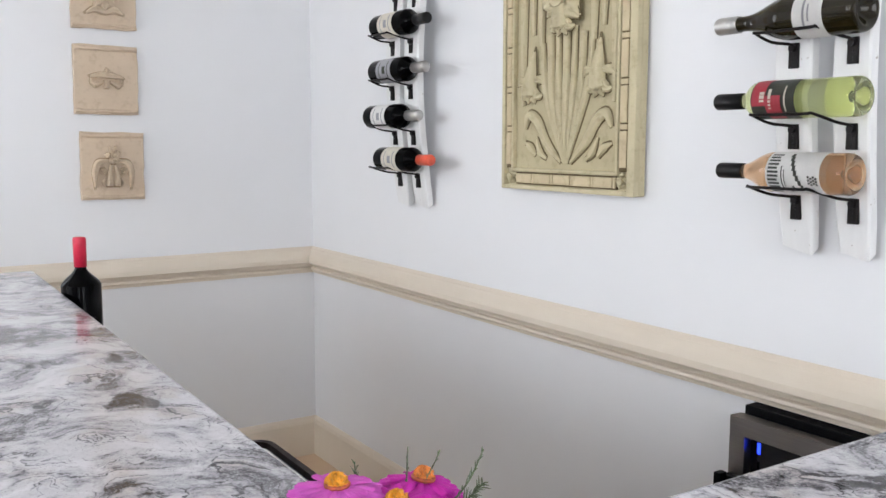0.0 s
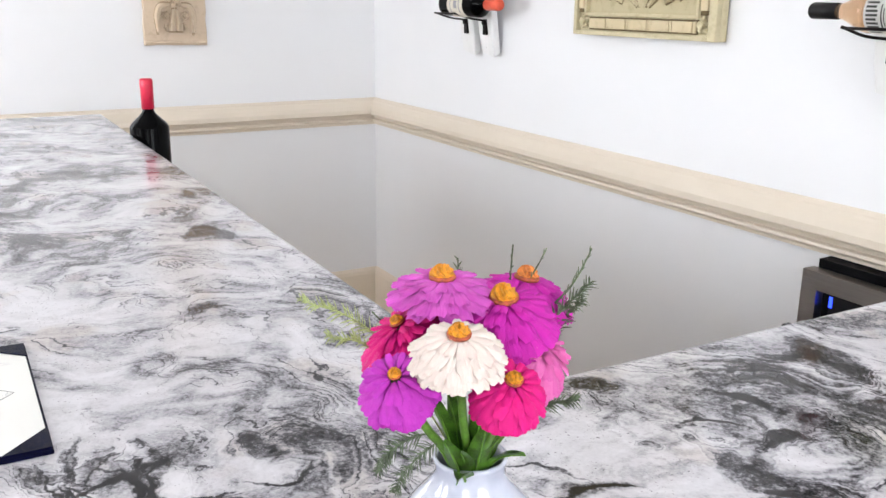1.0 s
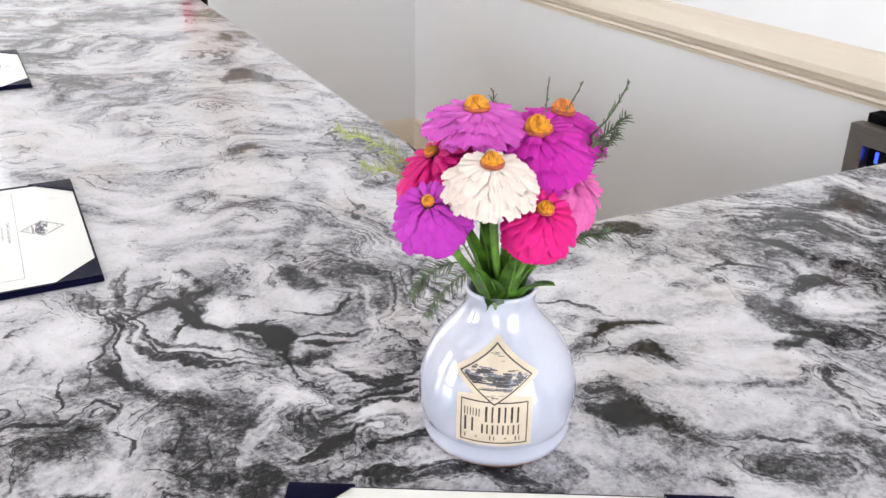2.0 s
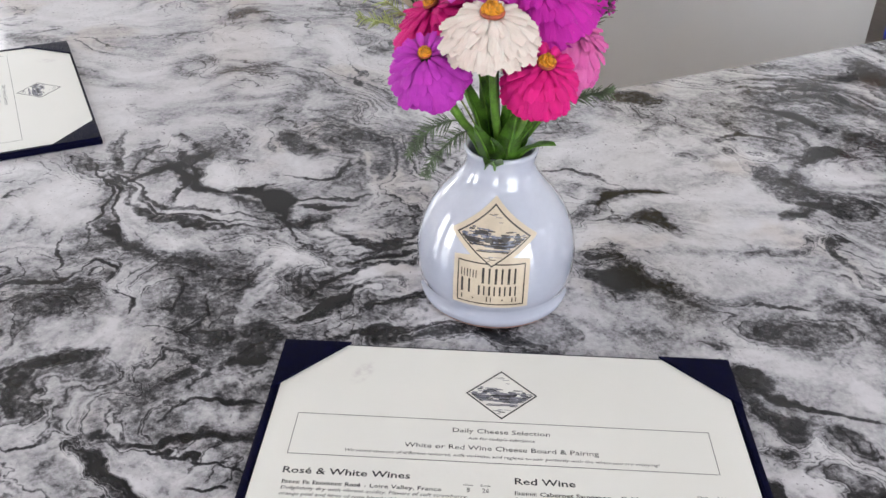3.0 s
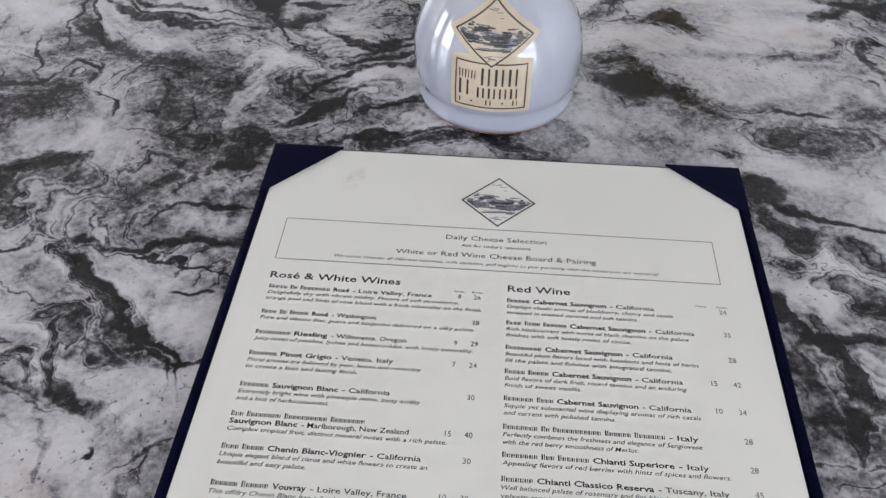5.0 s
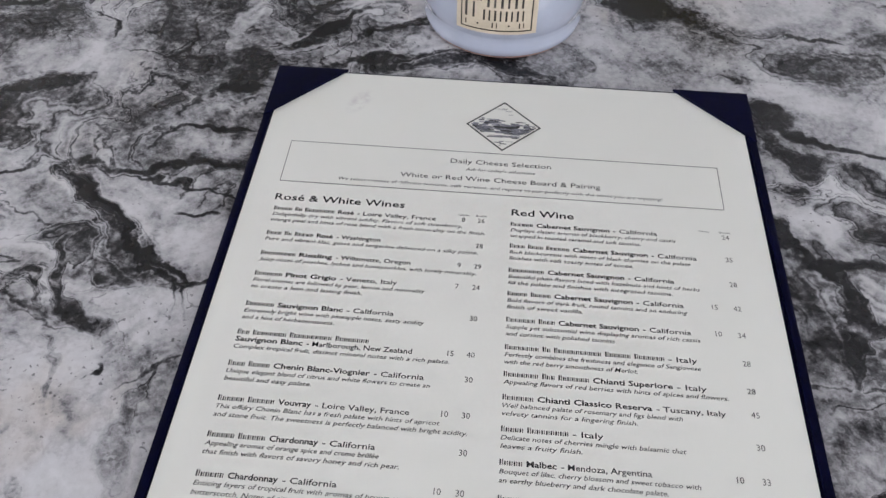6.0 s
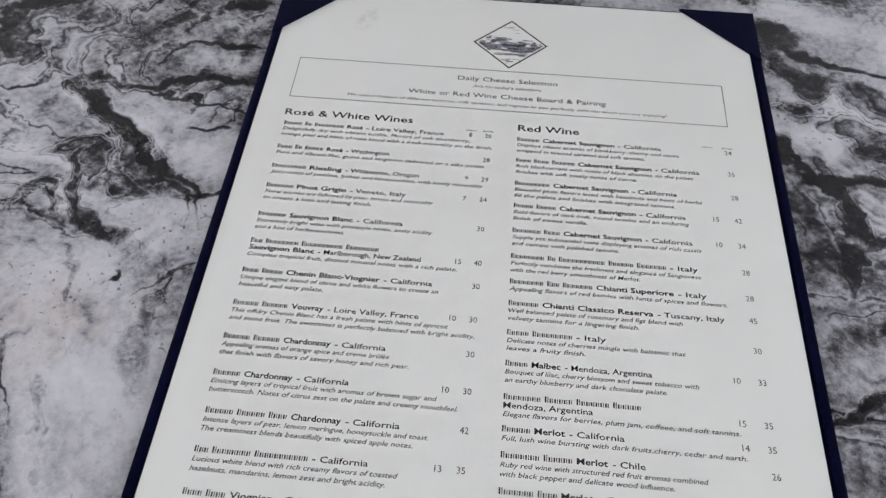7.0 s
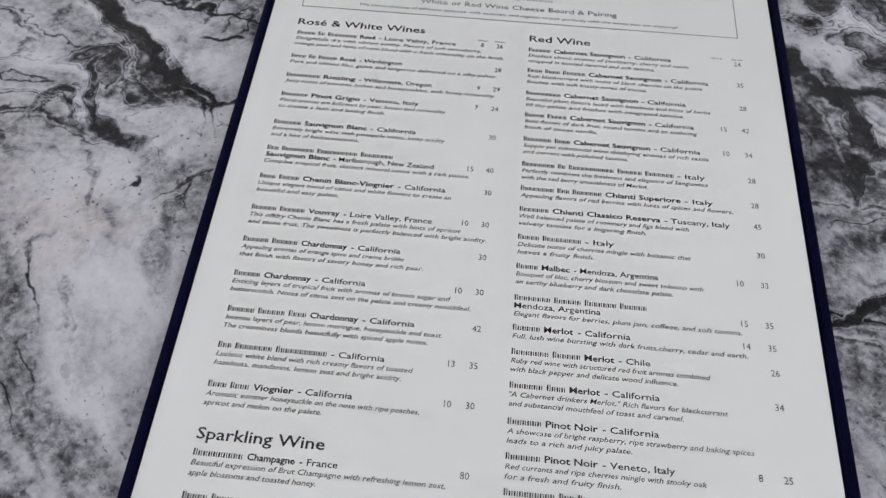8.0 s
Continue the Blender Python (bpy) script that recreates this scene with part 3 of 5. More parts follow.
structure("floor", box(-0.12, ROOM_Y - 0.12, -0.1, ROOM_X + 0.12, 0.12, 0), FLOOR, "smooth beige floor behind the bar", "floor")
structure("ceiling", box(-0.12, ROOM_Y - 0.12, ROOM_Z, ROOM_X + 0.12, 0.12, ROOM_Z + 0.1), CEILING, "plain white painted ceiling", "ceiling")
structure("wall_north", wall_with_windows("x", 0, 0.12, 0, ROOM_X + 0.12, ((2.459, 0.594, 0.0, 0.760),)), WALL, "white painted wall with faint roller texture", "wall")
structure("wall_west", wall_with_windows("y", -0.12, 0, ROOM_Y - 0.12, 0.12, WEST_WINDOWS), WALL, "white painted wall at the end of the bar", "wall")
structure("wall_south", wall_with_windows("x", ROOM_Y - 0.12, ROOM_Y, 0, ROOM_X + 0.12, SOUTH_WINDOWS), WALL, "white painted wall with two windows", "wall")
structure("wall_east", wall_with_windows("y", ROOM_X, ROOM_X + 0.12, ROOM_Y, 0, EAST_WINDOWS), WALL, "white painted wall with two windows", "wall")

RAIL = ((0, 0.868), (0.006, 0.866), (0.013, 0.861), (0.015, 0.857), (0.021, 0.852), (0.030, 0.838), (0.036, 0.822), (0.037, 0.807), (0.033, 0.802), (0.010, 0.799), (0.009, 0.787),
        (0.019, 0.784), (0.021, 0.778), (0.017, 0.773), (0.008, 0.770), (0.008, 0.763), (0, 0.761))
SKIRTING = ((0, 0.0), (0.016, 0.0), (0.016, 0.135), (0.012, 0.150), (0.004, 0.160), (0, 0.160))
for profile, name, label in ((RAIL, "chair_rail", "cream painted moulded chair rail on the wall"), (SKIRTING, "baseboard", "cream painted baseboard along the wall")):
    for x0, x1 in ((0, 2.162), (2.756, ROOM_X)) if name == "baseboard" else ((0, ROOM_X),):
        tagged(part(name, moulding(profile, x1 - x0), TRIM), label, "trim", kind="structure").location.x = x0
    run = tagged(part(name, moulding(profile, -ROOM_Y - 0.002), TRIM), label, "trim", kind="structure")
    run.matrix_world = pose(0, ROOM_Y, 0, 0, 0, 90)


def window(name, m, w, z0, z1):
    """A sash window with six panes, in its wall's opening; x runs along the wall."""
    ob = tagged(thing(name, m, "white painted window with six panes", "window"), kind="structure")
    h = z1 - z0
    bm = bmesh.new()
    for x0, x1, a, b in ((-w / 2, -w / 2 + 0.05, 0, h), (w / 2 - 0.05, w / 2, 0, h), (-w / 2 + 0.05, w / 2 - 0.05, 0, 0.05), (-w / 2 + 0.05, w / 2 - 0.05, h - 0.05, h)):
        box(x0, 0.02, a, x1, 0.09, b, 0.004, bm)
    part("window_frame", bm, WINDOW_WHITE, ob)
    part("muntin", box(-0.012, 0.035, 0.05, 0.012, 0.065, h - 0.05), WINDOW_WHITE, ob)
    for k in (1, 2):
        part("muntin", box(-w / 2 + 0.05, 0.037, k * h / 3 - 0.012, w / 2 - 0.05, 0.063, k * h / 3 + 0.012), WINDOW_WHITE, ob)
    part("window_sill", box(-w / 2 - 0.04, -0.04, -0.03, w / 2 + 0.04, 0.02, -0.002, 0.004), WINDOW_WHITE, ob)
    for i in range(2):
        for k in range(3):
            x0 = -w / 2 + 0.05 if i == 0 else 0.013
            z = k * h / 3
            pane = part("pane", box(x0, 0.048, z + (0.051 if k == 0 else 0.013), x0 + w / 2 - 0.063, 0.052, z + h / 3 - (0.051 if k == 2 else 0.013)), CLEAR, ob)
            pane.visible_shadow = False


n = 0
for cy, w, z0, z1 in WEST_WINDOWS:
    n += 1
    window("window_%d" % n, pose(0, cy, z0, 0, 0, 90), w, z0, z1)
for cx, w, z0, z1 in SOUTH_WINDOWS:
    n += 1
    window("window_%d" % n, pose(cx, ROOM_Y, z0, 0, 0, 180), w, z0, z1)
for cy, w, z0, z1 in EAST_WINDOWS:
    n += 1
    window("window_%d" % n, pose(ROOM_X, cy, z0, 0, 0, -90), w, z0, z1)

# ---- the bar ----
TOP, SLAB = 0.915, 0.032
EDGE_Y, EDGE_X, FAR_X, OUT_Y, OUT_X = -1.118, 2.678, 0.50, -1.98, 3.62


def bar_outline(inset):
    """The bar's plan: a long run and a return that meets the wall, with an eased inner corner."""
    i = inset
    corner = [(EDGE_X + i - 0.03 + 0.03 * math.cos(a), EDGE_Y - i + 0.03 - 0.03 * math.sin(a)) for a in (0, math.pi / 6, math.pi / 3, math.pi / 2)]
    outer = [(OUT_X - i - 0.12 + 0.12 * math.cos(a), OUT_Y + i + 0.12 + 0.12 * math.sin(a)) for a in (-math.pi / 2, -math.pi / 3, -math.pi / 6, 0)]
    return [(FAR_X + i, EDGE_Y - i), (FAR_X + i, OUT_Y + i), *outer, (OUT_X - i, -0.04), (EDGE_X + i, -0.04), *corner]


slab = bmesh.new()
prism(bar_outline(0.0), TOP - SLAB, TOP, slab, 0.008)
top = part("bar_countertop", slab, GRANITE)
tagged(top, "polished white, grey and black swirled granite bar countertop", "countertop")

base = thing("bar_cabinet", pose(0, 0, 0), "white painted bar base under the granite top", "bar cabinet")
part("body", prism(bar_outline(0.06), 0.08, TOP - SLAB - 0.001), WALL, base)
part("plinth", prism(bar_outline(0.12), 0, 0.08), BLACK_PLASTIC, base, "black recessed plinth")
part("work_shelf", box(0.6, EDGE_Y - 0.058, 0.655, 2.3, -0.915, 0.685, 0.003), WALL, base, "low white shelf behind the bar")
for x in (0.62, 1.45, 2.26):
    part("shelf_leg", box(x, -0.96, 0, x + 0.03, -0.93, 0.655), WALL, base)

tray = thing("serving_tray", pose(1.68, -0.872, 0.686), "dark brown serving tray with a thin pale line", "tray")


def rounded(x0, y0, x1, y1, r, steps=5):
    pts = []
    for cx, cy, a0 in ((x1 - r, y1 - r, 0), (x0 + r, y1 - r, 90), (x0 + r, y0 + r, 180), (x1 - r, y0 + r, 270)):
        pts += [(cx + r * math.cos(radians(a0 + 90 * k / steps)), cy + r * math.sin(radians(a0 + 90 * k / steps))) for k in range(steps + 1)]
    return pts


def ring(outer, inner, z0, z1):
    """A flat band between two outlines of equal count."""
    bm = bmesh.new()
    rows = [[bm.verts.new((x, y, z)) for x, y in o] for o, z in ((outer, z0), (outer, z1), (inner, z1), (inner, z0))]
    n = len(outer)
    for a, b in zip(rows, rows[1:] + rows[:1]):
        for k in range(n):
            bm.faces.new((a[k], a[(k + 1) % n], b[(k + 1) % n], b[k]))
    bmesh.ops.recalc_face_normals(bm, faces=bm.faces)
    return bm


part("base", prism(rounded(0.01, -0.19, 0.45, -0.01, 0.03), 0, 0.006), TRAY_MAT, tray, "dark blue ribbed mat")
part("rim", ring(rounded(0, -0.2, 0.46, 0, 0.04), rounded(0.012, -0.188, 0.448, -0.012, 0.032), 0, 0.018), TRAY_BROWN, tray)
part("pale_line", ring(rounded(0.018, -0.182, 0.442, -0.018, 0.029), rounded(0.023, -0.177, 0.437, -0.023, 0.026), 0.0062, 0.009), LABEL_WHITE, tray)


# ---- bottles ----
def bottle(name, m, label, shape, glass, foil, labels, foil_from, group=""):
    """A wine bottle that stands along z. labels: from and to height, from and to angle, material, how far proud."""
    ob = thing(name, m, label, "bottle", group)
    r, h, shoulder, neck, rn = shape
    prof = [(0, 0.024), (r * 0.28, 0.020), (r * 0.55, 0.009), (r * 0.72, 0.001), (r * 0.82, 0.0), (r * 0.93, 0.003), (r * 0.985, 0.008), (r, 0.015), (r, shoulder)]
    for k in range(1, 8):
        f = k / 8
        e = 0.5 - 0.5 * math.cos(math.pi * f)
        prof.append((r + (rn - r) * (e * 0.6 + f * 0.4 * f + 0.4 * f * (1 - f)), shoulder + (neck - shoulder) * f))
    prof += [(rn, neck), (rn * 0.97, h - 0.028), (rn * 1.12, h - 0.026), (rn * 1.12, h - 0.010), (rn, h - 0.006), (rn * 0.9, h), (0, h)]
    part("glass_body", lathe(prof, 40), glass, ob, smooth=True)
    part("foil_capsule", lathe([(rn * 1.0, foil_from), (rn * 1.13, foil_from), (rn * 1.14, h - 0.024), (rn * 1.16, h - 0.022), (rn * 1.16, h - 0.004),
                                (rn * 1.10, h - 0.001), (rn * 0.98, h + 0.001), (0, h + 0.001)], 28), foil, ob, smooth=True)
    for z0, z1, a0, a1, material, proud in labels:
        bm = bmesh.new()
        steps = max(2, int(abs(a1 - a0) / 10))
        cols = [[bm.verts.new(((r + proud) * math.cos(radians(a0 + (a1 - a0) * k / steps)), (r + proud) * math.sin(radians(a0 + (a1 - a0) * k / steps)), z)) for z in (z0, z1)] for k in range(steps + 1)]
        inner = [[bm.verts.new((v.co.x * r / (r + proud) * 0.999, v.co.y * r / (r + proud) * 0.999, v.co.z)) for v in c] for c in cols]
        for k in range(steps):
            bm.faces.new((cols[k][0], cols[k + 1][0], cols[k + 1][1], cols[k][1]))
            for e in (0, 1):
                bm.faces.new((cols[k][e], cols[k + 1][e], inner[k + 1][e], inner[k][e]))
        part("label" if proud < 0.0007 else "label_print", bm, material, ob, smooth=True)
    return ob


BORDEAUX = (0.0375, 0.302, 0.195, 0.235, 0.0145)
BURGUNDY = (0.041, 0.302, 0.150, 0.232, 0.0145)
bottle("magnum_bottle", pose(0.942, -1.071, 0.6862, 0, 0, 0), "tall dark red wine bottle with a red foil neck", (0.0485, 0.363, 0.243, 0.285, 0.0138),
       DARK_BOTTLE, FOIL_RED, [(0.06, 0.165, -120, 30, LABEL_PLUM, 0.0004), (0.150, 0.156, -80, 0, LABEL_RED, 0.0008)], 0.289)

# bottles lie along x; local z is the bottle's axis, local x faces out of the wall
NECK_WEST, NECK_EAST = Matrix(((0, 0, -1, 0), (-1, 0, 0, 0), (0, 1, 0, 0), (0, 0, 0, 1))), Matrix(((0, 0, 1, 0), (-1, 0, 0, 0), (0, -1, 0, 0), (0, 0, 0, 1)))


def lying(tip, y, z, length, flip):
    turn = NECK_EAST if flip else NECK_WEST
    return Matrix.Translation((tip - length if flip else tip + length, y, z)) @ turn


AXIS_Y = -0.103
bars = lambda rows, m: [(z0, z1, a0, a1, m, 0.0009) for z0, z1, a0, a1 in rows]
bottle("wine_bottle", lying(2.138, AXIS_Y, 1.2365, 0.287, False), "rose wine bottle with a white printed label, black foil", (0.0365, 0.287, 0.165, 0.228, 0.013), ROSE_BOTTLE, FOIL_BLACK,
       [(0.045, 0.155, -100, 100, LABEL_WHITE, 0.0004)] + bars([(0.128 + 0.003 * (k % 3 == 1), 0.150, -66 + 11 * k, -60 + 11 * k) for k in range(12)] + [(0.120, 0.122, -50, 20), (0.115, 0.1165, -40, 10)] +
            [(0.104 - 0.0035 * k, 0.110 - 0.0035 * k, 48 - 14 * k, 64 - 14 * k) for k in range(8)] + [(0.098 + 0.004 * k, 0.102 + 0.004 * k, -48 - 8 * k, -36 - 8 * k) for k in range(3)] +
            [(0.050 + 0.005 * j, 0.0535 + 0.005 * j, -34 + 9 * k + 4 * (j % 2), -28 + 9 * k + 4 * (j % 2)) for j in range(4) for k in range(3)], LABEL_DARK), 0.230, "bottles on the wall racks")
bottle("wine_bottle", lying(2.127, AXIS_Y, 1.368, 0.306, False), "pale green bottle with a red and black label", (0.0345, 0.306, 0.208, 0.242, 0.0135), GREEN_BOTTLE, FOIL_BLACK,
       [(0.112, 0.203, -100, 100, LABEL_DARK, 0.0004)] + bars([(0.172, 0.201, -20, 98), (0.140, 0.172, -75, 10)], LABEL_RED) + bars([(0.174, 0.184, -8, 22), (0.160, 0.166, -30, 30), (0.130, 0.133, -40, 40)], LABEL_CREAM),
       0.244, "bottles on the wall racks")
bottle("wine_bottle", lying(2.122, AXIS_Y, 1.512, 0.308, False), "olive green bottle with a white label, silver foil", (0.0395, 0.308, 0.148, 0.238, 0.0142), OLIVE_BOTTLE, FOIL_SILVER,
       [(0.060, 0.118, -110, 110, LABEL_WHITE, 0.0004)] + bars([(0.094, 0.098, -36, 36), (0.085, 0.088, -22, 20)], LABEL_GREY), 0.258, "bottles on the wall racks")
LEFT = (
    (1.070, 1.236, FOIL_ORANGE, LABEL_CREAM, "dark red wine bottle with a cream label, orange foil"),
    (1.002, 1.370, FOIL_SILVER, LABEL_WHITE, "dark red wine bottle with a white label, pale foil"),
    (1.040, 1.512, FOIL_SILVER, LABEL_GREY, "dark red wine bottle with a grey label, silver foil"),
    (1.050, 1.652, FOIL_BLACK, LABEL_CREAM, "dark red wine bottle with a cream label, black foil"),
)
for tip, z, foil, paper, label in LEFT:
    bottle("wine_bottle", lying(tip, AXIS_Y, z, 0.302, True), label, BORDEAUX, DARK_BOTTLE, foil,
           [(0.060, 0.150, -110, 110, paper, 0.0004)] + bars([(0.10, 0.118, -16, 18), (0.128, 0.132, -40, 40), (0.078, 0.081, -40, 40)], LABEL_GREY if paper != LABEL_GREY else LABEL_DARK),
           0.236, "bottles on the wall racks")


def stave_front(z):
    """How far a stave's front face stands off the wall at height z."""
    f = (z - 1.08) / 0.85
    return -0.03 - 0.042 * math.sin(math.pi * min(max(f, 0), 1))


def wine_rack(label, boards, holders, reach_left, reach_right):
    rack = thing("wine_rack", pose(boards[0][0], 0, 1.08), label, "wine rack", "wine racks on the wall")
    x_in = boards[0][0]
    for x0, x1 in boards:
        bm = bmesh.new()
        rows = []
        for k in range(17):
            z = 1.093 + 0.837 * k / 16
            y = stave_front(z)
            swell = 0.004 * math.sin(math.pi * k / 16)
            lip = 0.003 if k in (0, 16) else 0.0
            pts = [(x0 - swell + lip, y + 0.003), (x0 - swell + lip + 0.004, y), (x1 + swell - lip - 0.004, y), (x1 + swell - lip, y + 0.003), (x1 + swell - lip, y + 0.022), (x0 - swell + lip, y + 0.022)]
            rows.append([bm.verts.new((px - x_in, py, z - 1.08 - (0.012 if k == 0 and j in (2, 3) else 0))) for j, (px, py) in enumerate(pts)])
        for a, b in zip(rows, rows[1:]):
            for j in range(6):
                bm.faces.new((a[j], a[(j + 1) % 6], b[(j + 1) % 6], b[j]))
        bm.faces.new(rows[0][::-1])
        bm.faces.new(rows[-1])
        bmesh.ops.recalc_face_normals(bm, faces=bm.faces)
        part("stave", bm, STAVE, rack)
    for z in holders:
        xs = [(a + b) / 2 - x_in + 0.004 for a, b in boards]
        ys, zs = stave_front(z - 0.06), z - 0.048 - 1.08
        front_y, front_z = AXIS_Y - 0.031, z - 0.028 - 1.08
        rod = smooth_path([(xs[0], ys - 0.006, zs - 0.012), (xs[0], ys - 0.010, zs), (xs[0] - reach_left * 0.7, (ys + front_y) / 2, zs + 0.006), (xs[0] - reach_left, front_y, front_z + 0.001),
                           (xs[0] - reach_left + 0.012, front_y - 0.003, front_z), (xs[1] - reach_right - 0.012, front_y - 0.003, front_z), (xs[1] - reach_right, front_y, front_z + 0.001),
                           (xs[1] - reach_right * 0.3, (ys + front_y) / 2, zs + 0.006), (xs[1], ys - 0.010, zs), (xs[1], ys - 0.006, zs - 0.012)], 4)
        part("wire_holder", tube(rod, 0.0028, 8), IRON, rack, "bent black iron wire", smooth=True)
        for x in xs:
            plate = part("bracket", box(x - 0.010, ys - 0.0045, zs - 0.042, x + 0.010, ys + 0.004, zs + 0.004, 0.002), IRON, rack, "black iron bracket plate")
            boss = tube([(x, ys - 0.004, zs - 0.006), (x, ys - 0.011, zs - 0.006)], 0.007, 12)
            part("boss", boss, IRON, plate)
            for dz in (0.020, 0.034):
                part("screw", tube([(x, ys - 0.0046, zs - dz), (x, ys - 0.0062, zs - dz)], 0.003, 8), IRON, plate)
    return rack


wine_rack("two white painted barrel staves with iron bottle holders", ((2.232, 2.302), (2.352, 2.416)), (1.2365, 1.368, 1.515), 0.040, 0.032)
wine_rack("two white painted barrel staves with iron bottle holders", ((0.745, 0.822), (0.858, 0.936)), (1.236, 1.370, 1.512, 1.652, 1.792), 0.040, 0.036)


# ---- carved wall pieces ----
def blade(points, widths, height, bm=None):
    """A raised leaf or stalk on a panel: a path in the panel's plane (x, z), half widths, and a height off it (towards -y)."""
    bm = bm or bmesh.new()
    pts = smooth_path([(x, 0, z) for x, z in points], 5)
    n = len(pts)
    rows = []
    for k, p in enumerate(pts):
        d = (pts[min(k + 1, n - 1)] - pts[max(k - 1, 0)]).normalized()
        s = Vector((d.z, 0, -d.x))
        f = k / (n - 1) * (len(widths) - 1)
        i = min(int(f), len(widths) - 2)
        w = widths[i] + (widths[i + 1] - widths[i]) * (f - i)
        rows.append([bm.verts.new(p + s * w * u + Vector((0, -min(height, w * 1.5) * v, 0))) for u, v in ((-1, 0), (-0.8, 0.75), (-0.35, 1.0), (0, 0.45), (0.35, 1.0), (0.8, 0.75), (1, 0))])
    for a, b in zip(rows, rows[1:]):
        for j in range(6):
            bm.faces.new((a[j], a[j + 1], b[j + 1], b[j]))
    return bm


def bloom(x, z, size, turn, petals=6, height=0.02):
    """A carved flower: its trumpet first, then its petals."""
    cup = lathe([(size * 0.30, 0), (size * 0.32, height * 0.9), (size * 0.38, height * 1.2), (size * 0.34, height * 1.25), (size * 0.22, height * 0.8), (0, height * 0.7)], 14)
    bmesh.ops.transform(cup, matrix=pose(x, 0, z, 90, 0, 0), verts=cup.verts)
    out = [cup]
    for k in range(petals):
        a = radians(turn + 360 * k / petals)
        c, s = math.cos(a), math.sin(a)
        out.append(blade([(x + c * size * 0.25, z + s * size * 0.25), (x + c * size * 0.6, z + s * size * 0.65), (x + c * size, z + s * size)], [size * 0.14, size * 0.34, size * 0.06], height * 0.9))
    return out


def carved(pieces, name, material, parent, out, deep=1.0):
    """Set carved pieces on a panel: the first is the part, the others are its pieces."""
    owner = None
    for bm in pieces:
        bmesh.ops.scale(bm, vec=(1, deep, 1), verts=bm.verts)
        bmesh.ops.translate(bm, vec=(0, out, 0), verts=bm.verts)
        ob = part(name if owner is None else "carved_petal", bm, material, owner or parent, smooth=True)
        owner = owner or ob


panel = thing("relief_panel", pose(1.587, -0.004, 1.165), "aged cream carved panel of leaves and flowers", "wall relief")
HW, HH = 0.253, 0.95
part("slab", box(-HW, -0.020, 0, HW, 0, HH, 0.004), RELIEF, panel)
# plate behind the carving; its darker tint stands in for shade
part("ground", box(-HW + 0.048, -0.0212, 0.056, HW - 0.066, -0.0195, HH - 0.056), RELIEF_RECESS_SHADE, panel, "recessed ground tinted darker in place of shade")
for x0, x1, z0, z1 in ((-HW, -HW + 0.012, 0, HH), (HW - 0.024, HW, 0, HH), (-HW + 0.012, HW - 0.024, 0, 0.012), (-HW + 0.012, HW - 0.024, HH - 0.012, HH)):
    part("rim", box(x0, -0.036, z0, x1, -0.02, z1, 0.003), RELIEF, panel)
for x0, x1, z0, z1 in ((-HW + 0.040, -HW + 0.048, 0.048, HH - 0.048), (HW - 0.066, HW - 0.058, 0.048, HH - 0.048), (-HW + 0.048, HW - 0.066, 0.048, 0.056), (-HW + 0.048, HW - 0.066, HH - 0.056, HH - 0.048)):
    part("inner_bead", box(x0, -0.034, z0, x1, -0.02, z1, 0.003), RELIEF, panel)
# bamboo-like border
for side in (-1, 1):
    x0, x1 = (-HW + 0.016, -HW + 0.036) if side < 0 else (HW - 0.054, HW - 0.030)
    # dark brown backing, which makes lines in the gaps between pieces
    part("border_line", box(x0 - 0.0035, -0.0262, 0.056, x1 + 0.0035, -0.02, HH - 0.056), RELIEF_LINE, panel, "dark brown strip behind the border pieces")
    z = 0.066
    while z < HH - 0.12:
        part("border_piece", box(x0, -0.033, z, x1, -0.02, z + 0.085, 0.003), RELIEF_TAN, panel)
        part("border_knot", box(x0 - 0.001, -0.032, z + 0.0885, x1 + 0.001, -0.02, z + 0.1005, 0.002), RELIEF_TAN, panel)
        z += 0.104
part("border_line", box(-HW + 0.056, -0.0262, 0.0135, HW - 0.066, -0.02, 0.0455), RELIEF_LINE, panel, "dark brown strip behind the border pieces")
x = -HW + 0.062
while x < HW - 0.125:
    part("border_piece", box(x, -0.033, 0.017, x + 0.064, -0.02, 0.042, 0.003), RELIEF_TAN, panel)
    part("border_knot", box(x + 0.0665, -0.032, 0.0165, x + 0.0735, -0.02, 0.0425, 0.002), RELIEF_TAN, panel)
    x += 0.076
for x in (-HW + 0.034, HW - 0.048):
    carved(bloom(x, 0.034, 0.022, 20, 5, 0.012), "corner_rosette", RELIEF, panel, -0.022)
LEAVES = [([(-0.003 + 0.0028 * i, 0.072), (0.026 * i, 0.22 + 0.004 * i * i), (0.031 * i, 0.425 - 0.016 * abs(i))], [0.0025, 0.0115, 0.006 if i % 2 else 0.010]) for i in range(-3, 4)]
